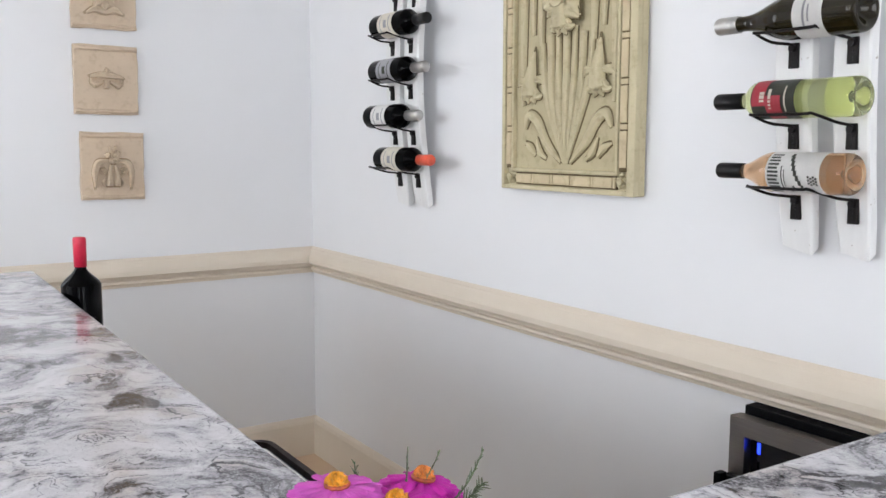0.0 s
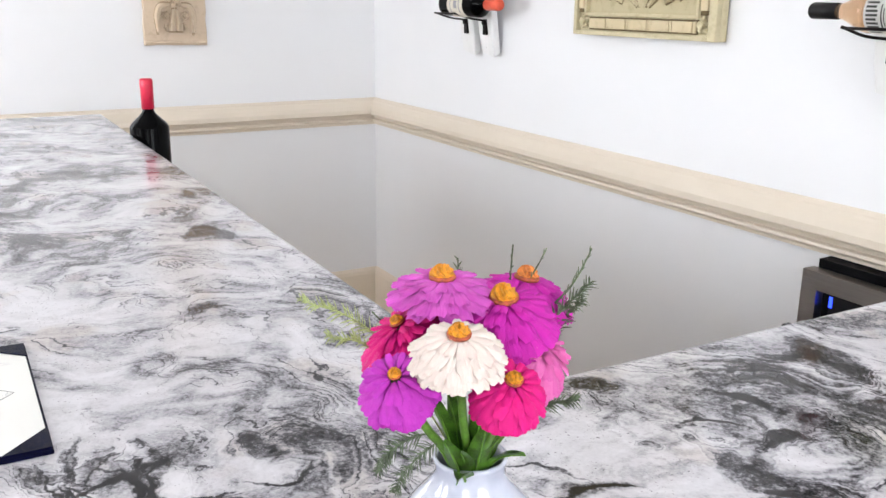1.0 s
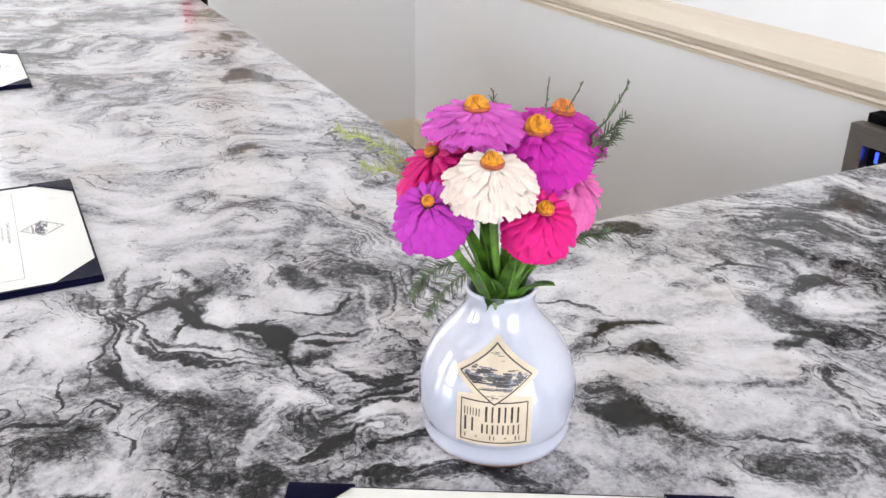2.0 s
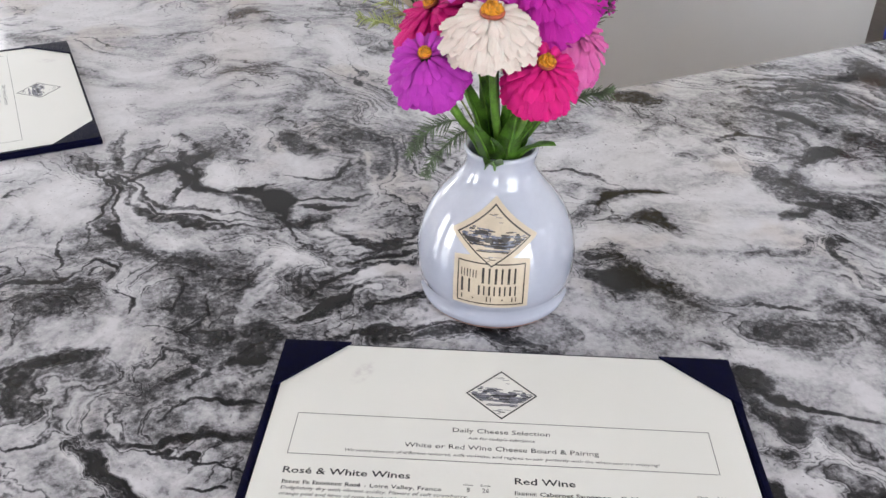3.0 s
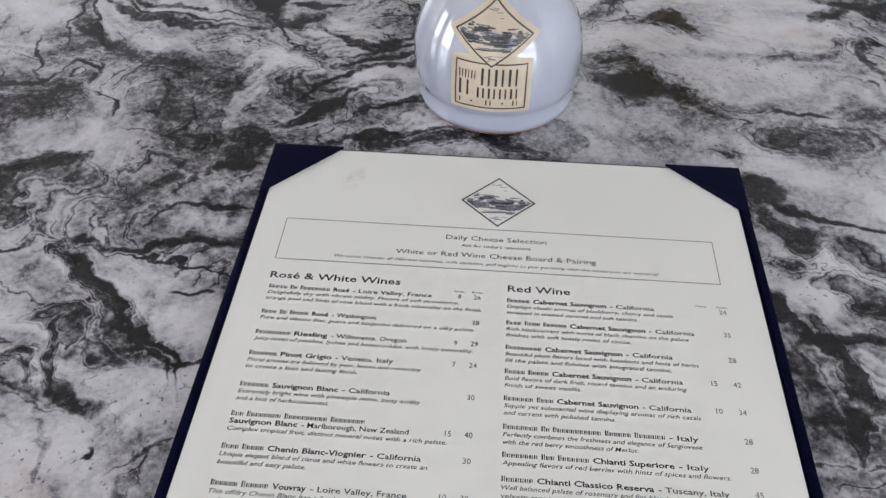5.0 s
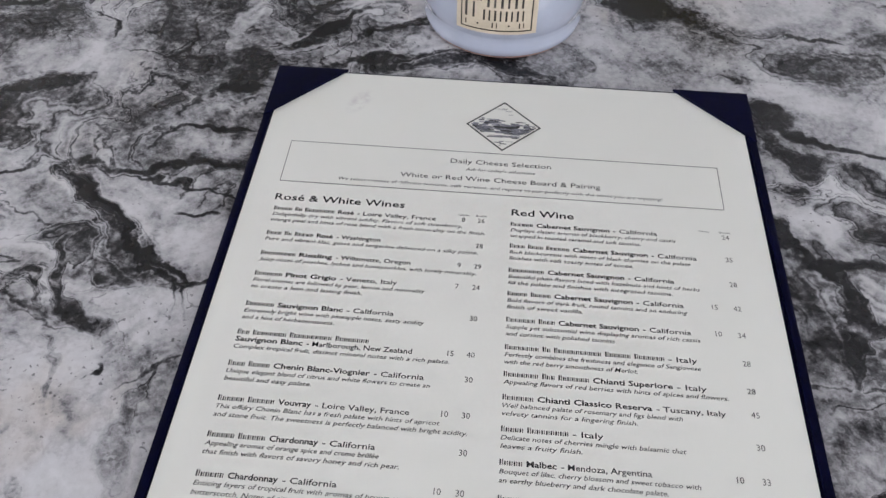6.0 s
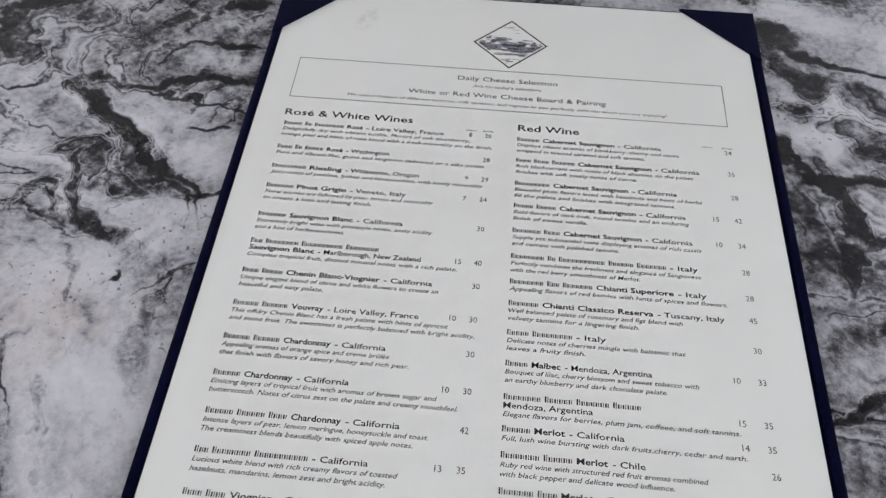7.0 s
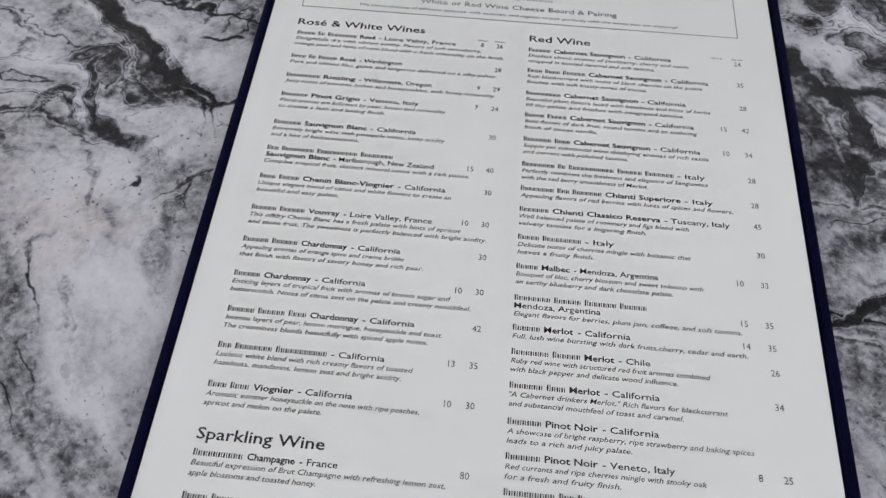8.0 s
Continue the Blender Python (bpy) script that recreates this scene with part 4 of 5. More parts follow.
for s in (-1, 1):
    LEAVES += [
        ([(s * 0.018, 0.074), (s * 0.075, 0.125), (s * 0.112, 0.178), (s * 0.146, 0.194), (s * 0.164, 0.160)], [0.004, 0.012, 0.015, 0.013, 0.004]),
        ([(s * 0.118, 0.090), (s * 0.140, 0.112), (s * 0.166, 0.124)], [0.005, 0.010, 0.003]), ([(s * 0.074, 0.082), (s * 0.100, 0.100), (s * 0.116, 0.138)], [0.004, 0.009, 0.003]),
        ([(s * 0.060, 0.55), (s * 0.062, 0.7), (s * 0.056, 0.88)], [0.006, 0.013, 0.012]), ([(s * 0.098, 0.37), (s * 0.100, 0.6), (s * 0.092, 0.88)], [0.007, 0.014, 0.012]),
        ([(s * 0.132, 0.40), (s * 0.136, 0.6), (s * 0.130, 0.88)], [0.005, 0.014, 0.012]), ([(s * 0.172, 0.22), (s * 0.172, 0.5), (s * 0.168, 0.88)], [0.006, 0.013, 0.012]),
        ([(s * 0.026, 0.58), (s * 0.026, 0.7), (s * 0.024, 0.88)], [0.006, 0.012, 0.010]),
    ]
# each leaf lies on a slightly wider, flat dark brown outline
for pts, widths in LEAVES:
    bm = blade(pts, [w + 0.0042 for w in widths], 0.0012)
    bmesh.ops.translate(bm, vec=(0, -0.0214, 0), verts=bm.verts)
    part("hollow_glaze", bm, RELIEF_OUTLINE, panel, "dark brown outline round a leaf", smooth=True)
    bm = blade(pts, widths, 0.013)
    bmesh.ops.translate(bm, vec=(0, -0.0208, 0), verts=bm.verts)
    part("carved_leaf", bm, RELIEF, panel, smooth=True)


def lily(x, z, size, bend):
    """A carved drooping flower: a bell with a ruffled mouth and side petals."""
    out = [blade([(x + bend, z + size * 1.6), (x + bend * 0.4, z + size * 0.8), (x, z), (x - bend * 0.2, z - size * 0.5), (x - bend * 0.2, z - size * 0.7)], [0.003, size * 0.26, size * 0.40, size * 0.46, size * 0.2], 0.030)]
    for side in (-1, 1):
        out.append(blade([(x + side * size * 0.2, z + size * 0.2), (x + side * size * 0.7, z + size * 0.2), (x + side * size * 1.1, z - size * 0.05)], [size * 0.12, size * 0.24, size * 0.03], 0.026))
        out.append(blade([(x + side * size * 0.2, z - size * 0.2), (x + side * size * 0.55, z - size * 0.6), (x + side * size * 0.85, z - size * 0.55)], [size * 0.14, size * 0.22, size * 0.03], 0.032))
        out.append(blade([(x + side * size * 0.05, z - size * 0.35), (x + side * size * 0.2, z - size * 0.75), (x + side * size * 0.3, z - size * 0.95)], [size * 0.10, size * 0.18, size * 0.03], 0.036))
    return out


for pieces, out in ((lily(-0.135, 0.275, 0.052, 0.012), -0.022), (lily(0.122, 0.285, 0.054, 0.002), -0.022), (bloom(-0.002, 0.485, 0.082, 15, 6, 0.030), -0.028), (lily(-0.002, 0.44, 0.055, 0.0), -0.034),
                    (bloom(0.01, 0.79, 0.078, 30, 6, 0.030), -0.028)):
    # flower pieces get a flattened dark brown copy, enlarged, beneath them
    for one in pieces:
        surround = one.copy()
        mid = sum((v.co for v in surround.verts), Vector()) / len(surround.verts)
        bmesh.ops.transform(surround, matrix=Matrix.Translation(mid) @ Matrix.Diagonal((1.18, 1, 1.18, 1)) @ Matrix.Translation(-mid), verts=surround.verts)
        carved([surround], "hollow_glaze", RELIEF_OUTLINE, panel, out - 0.004, 0.12)
    carved(pieces, "carved_flower", RELIEF, panel, out - 0.004, 0.85)


def plaque(y, z, tilt, label, motif):
    """A square plaster plaque on the west wall; local x runs along the wall, local -y out of it."""
    ob = thing("wall_plaque", pose(0.003, y, z, 0, 0, 90) @ pose(0, 0, 0, 0, tilt, 0), label, "wall plaque", "plaques on the wall")
    w, h = 0.108, 0.119
    random.seed(int(z * 1000))
    bm = bmesh.new()
    edge = []
    for (ax, az), (bx, bz) in (((-w, -h), (w, -h)), ((w, -h), (w, h)), ((w, h), (-w, h)), ((-w, h), (-w, -h))):
        for k in range(8):
            f = k / 8
            edge.append((ax + (bx - ax) * f + random.uniform(-0.002, 0.002), az + (bz - az) * f + random.uniform(-0.002, 0.002)))
    flat = prism(edge, 0, 0.016, None, 0.003)
    bmesh.ops.transform(flat, matrix=pose(0, 0, 0, 90, 0, 0), verts=flat.verts)
    part("slab", flat, PLAQUE, ob)
    for z0, z1 in ((h - 0.022, h - 0.003), (-h + 0.003, -h + 0.018)):
        part("lip", tube([(x * w * 0.97 / 5, -0.017, (z0 + z1) / 2 + random.uniform(-0.001, 0.001)) for x in range(-5, 6)], (z1 - z0) / 2, 10, None, 0.8), PLAQUE, ob, smooth=True)
    # brown flattened copies, a little larger, outline each carving
    for bm in motif():
        for one in bm if isinstance(bm, list) else [bm]:
            surround = one.copy()
            mid = sum((v.co for v in surround.verts), Vector()) / len(surround.verts)
            bmesh.ops.transform(surround, matrix=Matrix.Translation(mid) @ Matrix.Diagonal((1.15, 1, 1.15, 1)) @ Matrix.Translation(-mid), verts=surround.verts)
            carved([surround], "antique_wash", PLAQUE_OUTLINE, ob, -0.0155, 0.12)
    for pieces in motif():
        carved(pieces if isinstance(pieces, list) else [pieces], "carving", PLAQUE_LIGHT, ob, -0.0155, 2.4)


def urn_motif():
    yield blade([(-0.055, 0.012), (-0.02, 0.016), (0.02, 0.014), (0.058, 0.006)], [0.003, 0.011, 0.011, 0.003], 0.010)
    for s in (-1, 1):
        yield blade([(s * 0.012, -0.006), (s * 0.035, -0.018), (s * 0.05, -0.012), (s * 0.052, 0.004)], [0.004, 0.007, 0.006, 0.003], 0.010)
        yield blade([(s * 0.035, -0.006), (s * 0.042, -0.022), (s * 0.03, -0.026)], [0.003, 0.006, 0.003], 0.010)
    yield blade([(0, 0.042), (0.001, 0.028), (0.0, 0.016)], [0.003, 0.010, 0.006], 0.012)
    yield blade([(0, -0.002), (0, -0.016), (0, -0.03)], [0.008, 0.007, 0.010], 0.012)


def crest_motif():
    yield bloom(0, 0.036, 0.030, 30, 5, 0.012)
    yield blade([(-0.06, -0.075), (-0.062, -0.02), (-0.05, 0.012), (-0.018, 0.018)], [0.004, 0.009, 0.010, 0.006], 0.011)
    yield blade([(0.06, -0.075), (0.062, -0.02), (0.05, 0.012), (0.018, 0.018)], [0.004, 0.009, 0.010, 0.006], 0.011)
    for s in (-1, 1):
        yield bloom(s * 0.033, -0.018, 0.017, 12, 6, 0.010)
        yield blade([(s * 0.012, -0.07), (s * 0.012, -0.03), (s * 0.006, 0.004)], [0.012, 0.006, 0.004], 0.012)
        yield blade([(s * 0.028, -0.045), (s * 0.034, -0.058), (s * 0.026, -0.072)], [0.003, 0.006, 0.003], 0.008)
    yield blade([(-0.012, 0.072), (0, 0.056), (0.012, 0.072)], [0.003, 0.008, 0.003], 0.010)


def scroll_motif():
    yield blade([(-0.06, -0.07), (-0.03, -0.055), (0, -0.065), (0.03, -0.055), (0.06, -0.07)], [0.004, 0.012, 0.008, 0.012, 0.004], 0.011)
    yield bloom(0, -0.01, 0.05, 0, 8, 0.012)


plaque(-0.785, 1.503, 0.8, "square tan plaster plaque with a shallow urn carving", urn_motif)
plaque(-0.775, 1.203, 1.0, "square tan plaster plaque with a carved crest", crest_motif)
plaque(-0.783, 1.797, 0.3, "square tan plaster plaque with a carved scroll", scroll_motif)

# ---- wine cooler ----
cooler = thing("wine_cooler", pose(2.164, 0, 0), "black built-in wine cooler with a steel framed glass door", "wine cooler")
CW, DOOR_Y = 0.59, -0.030
part("body", box(0, DOOR_Y, 0.03, CW, 0.50, 0.758, 0.002), BLACK_PLASTIC, cooler)
for fx in (0.05, CW - 0.08):
    for fy in (0.02, 0.45):
        part("foot", tube([(fx, fy, 0), (fx, fy, 0.031)], 0.014, 12), BLACK_PLASTIC, cooler)
door = part("door", box(0.003, DOOR_Y - 0.012, 0.09, CW - 0.003, DOOR_Y - 0.001, 0.741), BLACK_PLASTIC, cooler)
D0, D1, FR, DT = DOOR_Y - 0.045, DOOR_Y - 0.013, 0.036, 0.744
for pts in (((0, DT), (CW, DT), (CW - FR, DT - FR), (FR, DT - FR)), ((0, 0.09), (0, DT - 0.0005), (FR, DT - FR - 0.0005), (FR, 0.135)),
            ((CW, 0.09), (CW, DT - 0.0005), (CW - FR, DT - FR - 0.0005), (CW - FR, 0.135)), ((0, 0.089), (CW, 0.089), (CW - FR, 0.134), (FR, 0.134))):
    strip = prism(pts, -D1, -D0)
    bmesh.ops.transform(strip, matrix=pose(0, 0, 0, 90, 0, 0), verts=strip.verts)
    part("door_frame", strip, STEEL, door, "brushed steel frame strip")
part("door_glass", box(FR, D1 - 0.010, 0.135, CW - FR, D1 - 0.002, DT - FR), BLACK_GLASS, door, "black tinted glass")
part("blue_light", box(FR + 0.016, D1 - 0.0115, DT - FR - 0.034, FR + 0.023, D1 - 0.0101, DT - FR - 0.012), LED, door, "glowing blue indicator")
part("blue_light", box(0.350, D1 - 0.0115, DT - FR - 0.032, 0.385, D1 - 0.0101, DT - FR - 0.014), LED, door, "glowing blue indicator")
part("handle", box(-0.004, D0 - 0.040, 0.16, 0.012, D0 - 0.018, 0.632, 0.003), BLACK_PLASTIC, door, "dark bar handle")
for hz in (0.61, 0.20):
    part("handle_bracket", box(0.0005, D0 - 0.0178, hz - 0.015, 0.030, D0 - 0.001, hz + 0.015, 0.003), BLACK_PLASTIC, door)

# ---- vase ----
VX, VY = 2.9172, -1.2995
TOWARD = Vector((0.872, -0.49, 0)).normalized()
VASE = ((0, 0.003), (0.036, 0.0), (0.0415, 0.0012), (0.0437, 0.0035), (0.0440, 0.0070), (0.0424, 0.0095), (0.0430, 0.0108), (0.0426, 0.0120), (0.0446, 0.0150), (0.0458, 0.020), (0.0464, 0.027), (0.0462, 0.034),
        (0.0450, 0.0425), (0.0422, 0.051), (0.0378, 0.0600), (0.0312, 0.0690), (0.0250, 0.0760), (0.0207, 0.0825), (0.0192, 0.0880), (0.0203, 0.0930), (0.0208, 0.0952),
        (0.0196, 0.0962), (0.0180, 0.0945), (0.0172, 0.088), (0.018, 0.081), (0.024, 0.072), (0.034, 0.058), (0.036, 0.02), (0, 0.012))
vase = thing("flower_vase", pose(VX, VY, TOP), "squat white glazed ceramic bud vase with a buff label", "vase")
part("body", lathe(VASE, 72), VASE_GLAZE, vase, smooth=True)
part("foot_ring", lathe([(0.0355, 0.0004), (0.0412, 0.0004), (0.0419, 0.0012), (0.0410, 0.002)], 60), VASE_FOOT, vase, "bare reddish clay foot", smooth=True)


def vase_radius(z):
    rows = VASE[3:21]
    for (r0, z0), (r1, z1) in zip(rows, rows[1:]):
        if z0 <= z <= z1:
            return r0 + (r1 - r0) * (z - z0) / (z1 - z0)
    return rows[-1][0]


FACE = math.atan2(TOWARD.y, TOWARD.x) - 0.05


def on_vase(s, z, proud):
    r = vase_radius(z) + proud
    a = FACE + s / vase_radius(max(z, 0.0) if z < 0.06 else 0.06)
    return Vector((r * math.cos(a), r * math.sin(a), z))


def patch(left, right, z0, z1, proud, rows=16, cols=12):
    """A thin transfer that hugs the vase between two edges given as functions of height."""
    bm = bmesh.new()
    grid = []
    for i in range(rows + 1):
        z = z0 + (z1 - z0) * i / rows
        a, b = left(z), right(z)
        grid.append([bm.verts.new(on_vase(a + (b - a) * j / cols, z, proud)) for j in range(cols + 1)])
    for g0, g1 in zip(grid, grid[1:]):
        for j in range(cols):
            if (g0[j].co - g0[j + 1].co).length < 1e-7 and (g1[j].co - g1[j + 1].co).length < 1e-7:
                continue
            bm.faces.new((g0[j], g0[j + 1], g1[j + 1], g1[j]))
    bmesh.ops.remove_doubles(bm, verts=bm.verts, dist=1e-6)
    return bm


DZ, DH, DW = 0.0592, 0.0150, 0.0205
BZ0, BZ1, BW = 0.0205, 0.0462, 0.0186
diamond = lambda z, k: max(0.0, DW * k * (1 - abs(z - DZ) / (DH * k)))
buff = lambda z: max(diamond(z, 1.22), BW + 0.0026 if z <= BZ1 + 0.002 else 0.0)
part("label", patch(lambda z: -buff(z), lambda z: buff(z), BZ0 - 0.0022, DZ + DH * 1.21, 0.0005, 40), VASE_LABEL, vase, "buff printed label", smooth=True)
part("diamond_print", patch(lambda z: -diamond(z, 1.0), lambda z: diamond(z, 1.0), DZ - DH, DZ + DH, 0.0008, 24), LABEL_INK, vase, "dark diamond outline", smooth=True)
part("diamond_print", patch(lambda z: -diamond(z, 0.93), lambda z: diamond(z, 0.93), DZ - DH * 0.93, DZ + DH * 0.93, 0.0010, 24), VASE_LABEL, vase, smooth=True)


def dashes():
    """Short strokes that fill a unit diamond like an engraved landscape: left, right, depth below its middle, height."""
    random.seed(5)
    out = []
    for count, x0, x1, v0, v1, length, thick in ((46, -0.85, -0.05, -0.30, 0.12, 0.16, 0.045), (24, 0.25, 0.85, -0.20, 0.12, 0.14, 0.04), (46, -0.75, 0.80, 0.02, 0.30, 0.34, 0.05),
                                                 (8, -0.4, 0.4, 0.36, 0.52, 0.5, 0.03), (6, -0.2, 0.2, 0.60, 0.78, 0.2, 0.025), (5, -0.2, 0.25, -0.72, -0.45, 0.14, 0.02), (18, -0.15, 0.45, -0.12, 0.16, 0.22, 0.07)):
        for _ in range(count):
            v, h = random.uniform(v0, v1), thick * random.uniform(0.6, 1.3)
            room = 0.90 - max(abs(v), abs(v + h))
            c, half_length = random.uniform(x0, x1), length * random.uniform(0.3, 0.7)
            a, b = max(-room, c - half_length), min(room, c + half_length)
            if b - a > 0.03:
                out.append((a, b, v, h))
    return out


DASHES = dashes()
for ink, share in ((LABEL_BLUE, 0), (LABEL_INK, 1)):
    bm = bmesh.new()
    for u0, u1, v, h in DASHES[share::2]:
        merge(bm, patch(lambda z, s0=u0 * DW: s0, lambda z, s1=u1 * DW: s1, DZ - (v + h) * DH, DZ - v * DH, 0.0012 + 0.0001 * share, 1, 2))
    part("diamond_print", bm, ink, vase, "slate engraved strokes")
for s0, s1, z0, z1 in ((-BW, BW, BZ0, BZ0 + 0.0007), (-BW, BW, BZ1 - 0.0007, BZ1), (-BW, -BW + 0.0007, BZ0 + 0.0008, BZ1 - 0.0008), (BW - 0.0007, BW, BZ0 + 0.0008, BZ1 - 0.0008)):
    part("square_print", patch(lambda z, s0=s0: s0, lambda z, s1=s1: s1, z0, z1, 0.0008, 6, 10), LABEL_INK, vase)
# the name of the house, as plain bars
for s0, s1, z0, z1, count, stem in ((-0.0165, -0.0066, 0.0372, 0.0418, 3, 0.0006), (-0.0048, 0.0160, 0.0345, 0.0436, 3, 0.0013), (-0.0163, -0.0080, 0.0276, 0.0363, 1, 0.0013), (-0.0066, 0.0160, 0.0270, 0.0330, 4, 0.0010),
                                    (-0.0160, -0.0148, 0.0226, 0.0258, 1, 0.0006), (-0.0020, 0.0024, 0.0226, 0.0258, 1, 0.0006), (0.0118, 0.0160, 0.0226, 0.0258, 1, 0.0006),
                                    (-0.0098, -0.0088, 0.0237, 0.0247, 1, 0.0009), (0.0062, 0.0072, 0.0237, 0.0247, 1, 0.0009)):
    bm, pitch = bmesh.new(), (s1 - s0) / count
    for k in range(count):
        left = s0 + k * pitch
        for at, w in ((left, stem), (left + pitch * 0.5, stem * 0.8))[:2 if pitch > 0.002 else 1]:
            merge(bm, patch(lambda z, at=at: at, lambda z, at=at, w=w: at + w, z0, z1, 0.0008, 3, 1))
    part("name_bar", bm, LABEL_INK, vase)

# ---- flowers ----
PETAL_COLOURS = {
    "lilac": petal_material("lilac_pink_petal", (0.56, 0.06, 0.45), (0.70, 0.18, 0.60), (0.44, 0.03, 0.36)),
    "magenta": petal_material("magenta_petal", (0.50, 0.012, 0.34), (0.62, 0.03, 0.42), (0.34, 0.01, 0.26)),
    "purple": petal_material("purple_petal", (0.42, 0.02, 0.39), (0.54, 0.06, 0.50), (0.30, 0.01, 0.30)),
    "hot": petal_material("hot_pink_petal", (0.62, 0.004, 0.17), (0.74, 0.012, 0.24), (0.45, 0.004, 0.14)),
    "white": petal_material("white_petal", (0.72, 0.63, 0.58), (0.80, 0.73, 0.68), (0.60, 0.46, 0.42)),
    "pink": petal_material("light_pink_petal", (0.62, 0.08, 0.34), (0.74, 0.22, 0.48), (0.50, 0.04, 0.26)),
}


def petal_mesh(width, curl, material):
    """One petal, one unit long from its root along x, rounded and notched at the tip, cupped across and curled down."""
    bm = bmesh.new()
    grid = []
    for i in range(7):
        s = i / 6
        w = width * (0.30 + 0.70 * math.sin(math.pi * min(0.5, s * 0.62))) * (1.0 if i < 5 else (0.92 if i == 5 else 0.66))
        row = []
        for j in range(-2, 3):
            u = j / 2
            notch = -0.05 if i == 6 and j == 0 else 0.0
            row.append(bm.verts.new((s + notch - 0.03 * abs(u) * s, u * w, -curl * s * s - 0.05 * u * u + 0.03 * math.sin(5 * s) + 0.012 * (j % 2))))
        grid.append(row)
    for a, b in zip(grid, grid[1:]):
        for j in range(4):
            bm.faces.new((a[j], a[j + 1], b[j + 1], b[j]))
    me = bpy.data.meshes.new("petal")
    bm.to_mesh(me)
    bm.free()
    me.polygons.foreach_set("use_smooth", [True] * len(me.polygons))
    me.materials.append(material)
    return me


def flower_disc(r, material, parent):
    prof = [(r * 0.96 * math.cos(a), r * 0.95 * math.sin(a)) for a in (-0.2, 0.1, 0.3, 0.5, 0.7, 0.9, 1.1, 1.3, 1.5)] + [(0, r * 0.96)]
    bm = lathe(prof, 22)
    bm.verts.index_update()
    for v in bm.verts:
        v.co *= 1 + 0.16 * ((v.index * 7) % 3 - 1) * (0.5 + 0.5 * random.random())
        v.co.z += r * 0.05
    return part("disc", bm, material, parent, "yellow flower centre")


def zinnia(label, place, axis, size, colour, rows, disc=DISC, disc_size=0.26):
    """A layered flower. rows: count of petals, pitch in degrees (down is positive), length and lift as shares of its size, curl."""
    up = Vector(axis).normalized()
    m = Matrix.Translation(place) @ up.to_track_quat("Z", "Y").to_matrix().to_4x4()
    ob = thing("zinnia", m, label, "flower", "zinnias in the vase")
    for k, (count, pitch, length, lift, curl) in enumerate(rows):
        me = petal_mesh(0.20, curl, PETAL_COLOURS[colour])
        for j in range(count):
            petal = new("petal", me)
            petal.parent = ob
            turn = 360 * (j + 0.5 * (k % 2)) / count + random.uniform(-7, 7)
            scale = size * length * random.uniform(0.9, 1.06)
            petal.matrix_basis = pose(0, 0, size * lift, 0, 0, turn) @ pose(size * 0.14, 0, 0, random.uniform(-10, 10), pitch + random.uniform(-4, 4), 0) @ Matrix.Diagonal((scale, scale, scale, 1))
    d = flower_disc(size * disc_size, disc, ob)
    d.location = (0, 0, size * (rows[-1][3] + 0.05))
    r = size * disc_size
    part("disc_ring", lathe([(r * 0.85, -r * 0.2), (r * 1.08, -r * 0.12), (r * 1.12, r * 0.08), (r * 1.02, r * 0.22), (r * 0.85, r * 0.2)], 20), DISC_RING, d, "rust red ring of florets", smooth=True)
    back = m.inverted()
    foot = back @ Vector((VX + random.uniform(-0.007, 0.007), VY + random.uniform(-0.007, 0.007), TOP + 0.035))
    neck = back @ Vector((VX + (place[0] - VX) * 0.22, VY + (place[1] - VY) * 0.22, TOP + 0.096))
    start = Vector((0, 0, -size * 0.08))
    part("stem", tube(smooth_path([foot, neck, (neck + start) / 2 + Vector((0, 0, -0.006)), start], 5), 0.0022, 8), STEM, ob, "green stem", smooth=True)
    part("calyx", lathe([(0.0022, -size * 0.4), (size * 0.20, -size * 0.18), (size * 0.26, 0.0), (0, size * 0.02)], 12), LEAF, ob, smooth=True)
    return ob


random.seed(11)
DROOP = ((26, 66, 1.0, -0.08, 0.10), (26, 54, 1.02, -0.04, 0.14), (25, 43, 1.0, 0.0, 0.16), (24, 33, 0.96, 0.04, 0.18), (22, 22, 0.84, 0.08, 0.2), (19, 10, 0.68, 0.12, 0.2), (15, -6, 0.50, 0.16, 0.15), (11, -24, 0.36, 0.2, 0.1))
FLAT = ((25, 22, 1.0, -0.03, 0.14), (24, 14, 0.97, 0.01, 0.15), (21, 6, 0.82, 0.06, 0.14), (17, -5, 0.62, 0.10, 0.1), (12, -18, 0.42, 0.14, 0.1))
SAUCER = ((25, 13, 1.0, -0.02, 0.10), (25, 7, 0.98, 0.01, 0.10), (22, 0, 0.84, 0.05, 0.1), (16, -8, 0.60, 0.09, 0.1))
UMBRELLA = ((25, 27, 1.0, -0.03, 0.15), (25, 20, 1.0, 0.0, 0.16), (24, 13, 0.94, 0.04, 0.16), (21, 6, 0.78, 0.07, 0.14), (16, -2, 0.56, 0.10, 0.12))
zinnia("lilac pink zinnia with a raised yellow centre", (2.917, -1.318, 1.111), (0.02, -0.02, 1), 0.0262, "lilac", SAUCER, disc_size=0.24)
zinnia("magenta zinnia with a large golden centre", (2.936, -1.293, 1.101), (0.22, -0.12, 0.95), 0.0285, "magenta", FLAT, disc_size=0.24)
zinnia("magenta zinnia with a rust centre behind others", (2.910, -1.262, 1.100), (0.05, 0.15, 1), 0.0285, "magenta", UMBRELLA, DISC_RUST, 0.22)
zinnia("creamy white zinnia with a golden centre", (2.960, -1.333, 1.098), (0.20, -0.09, 1), 0.0238, "white", UMBRELLA, disc_size=0.22)
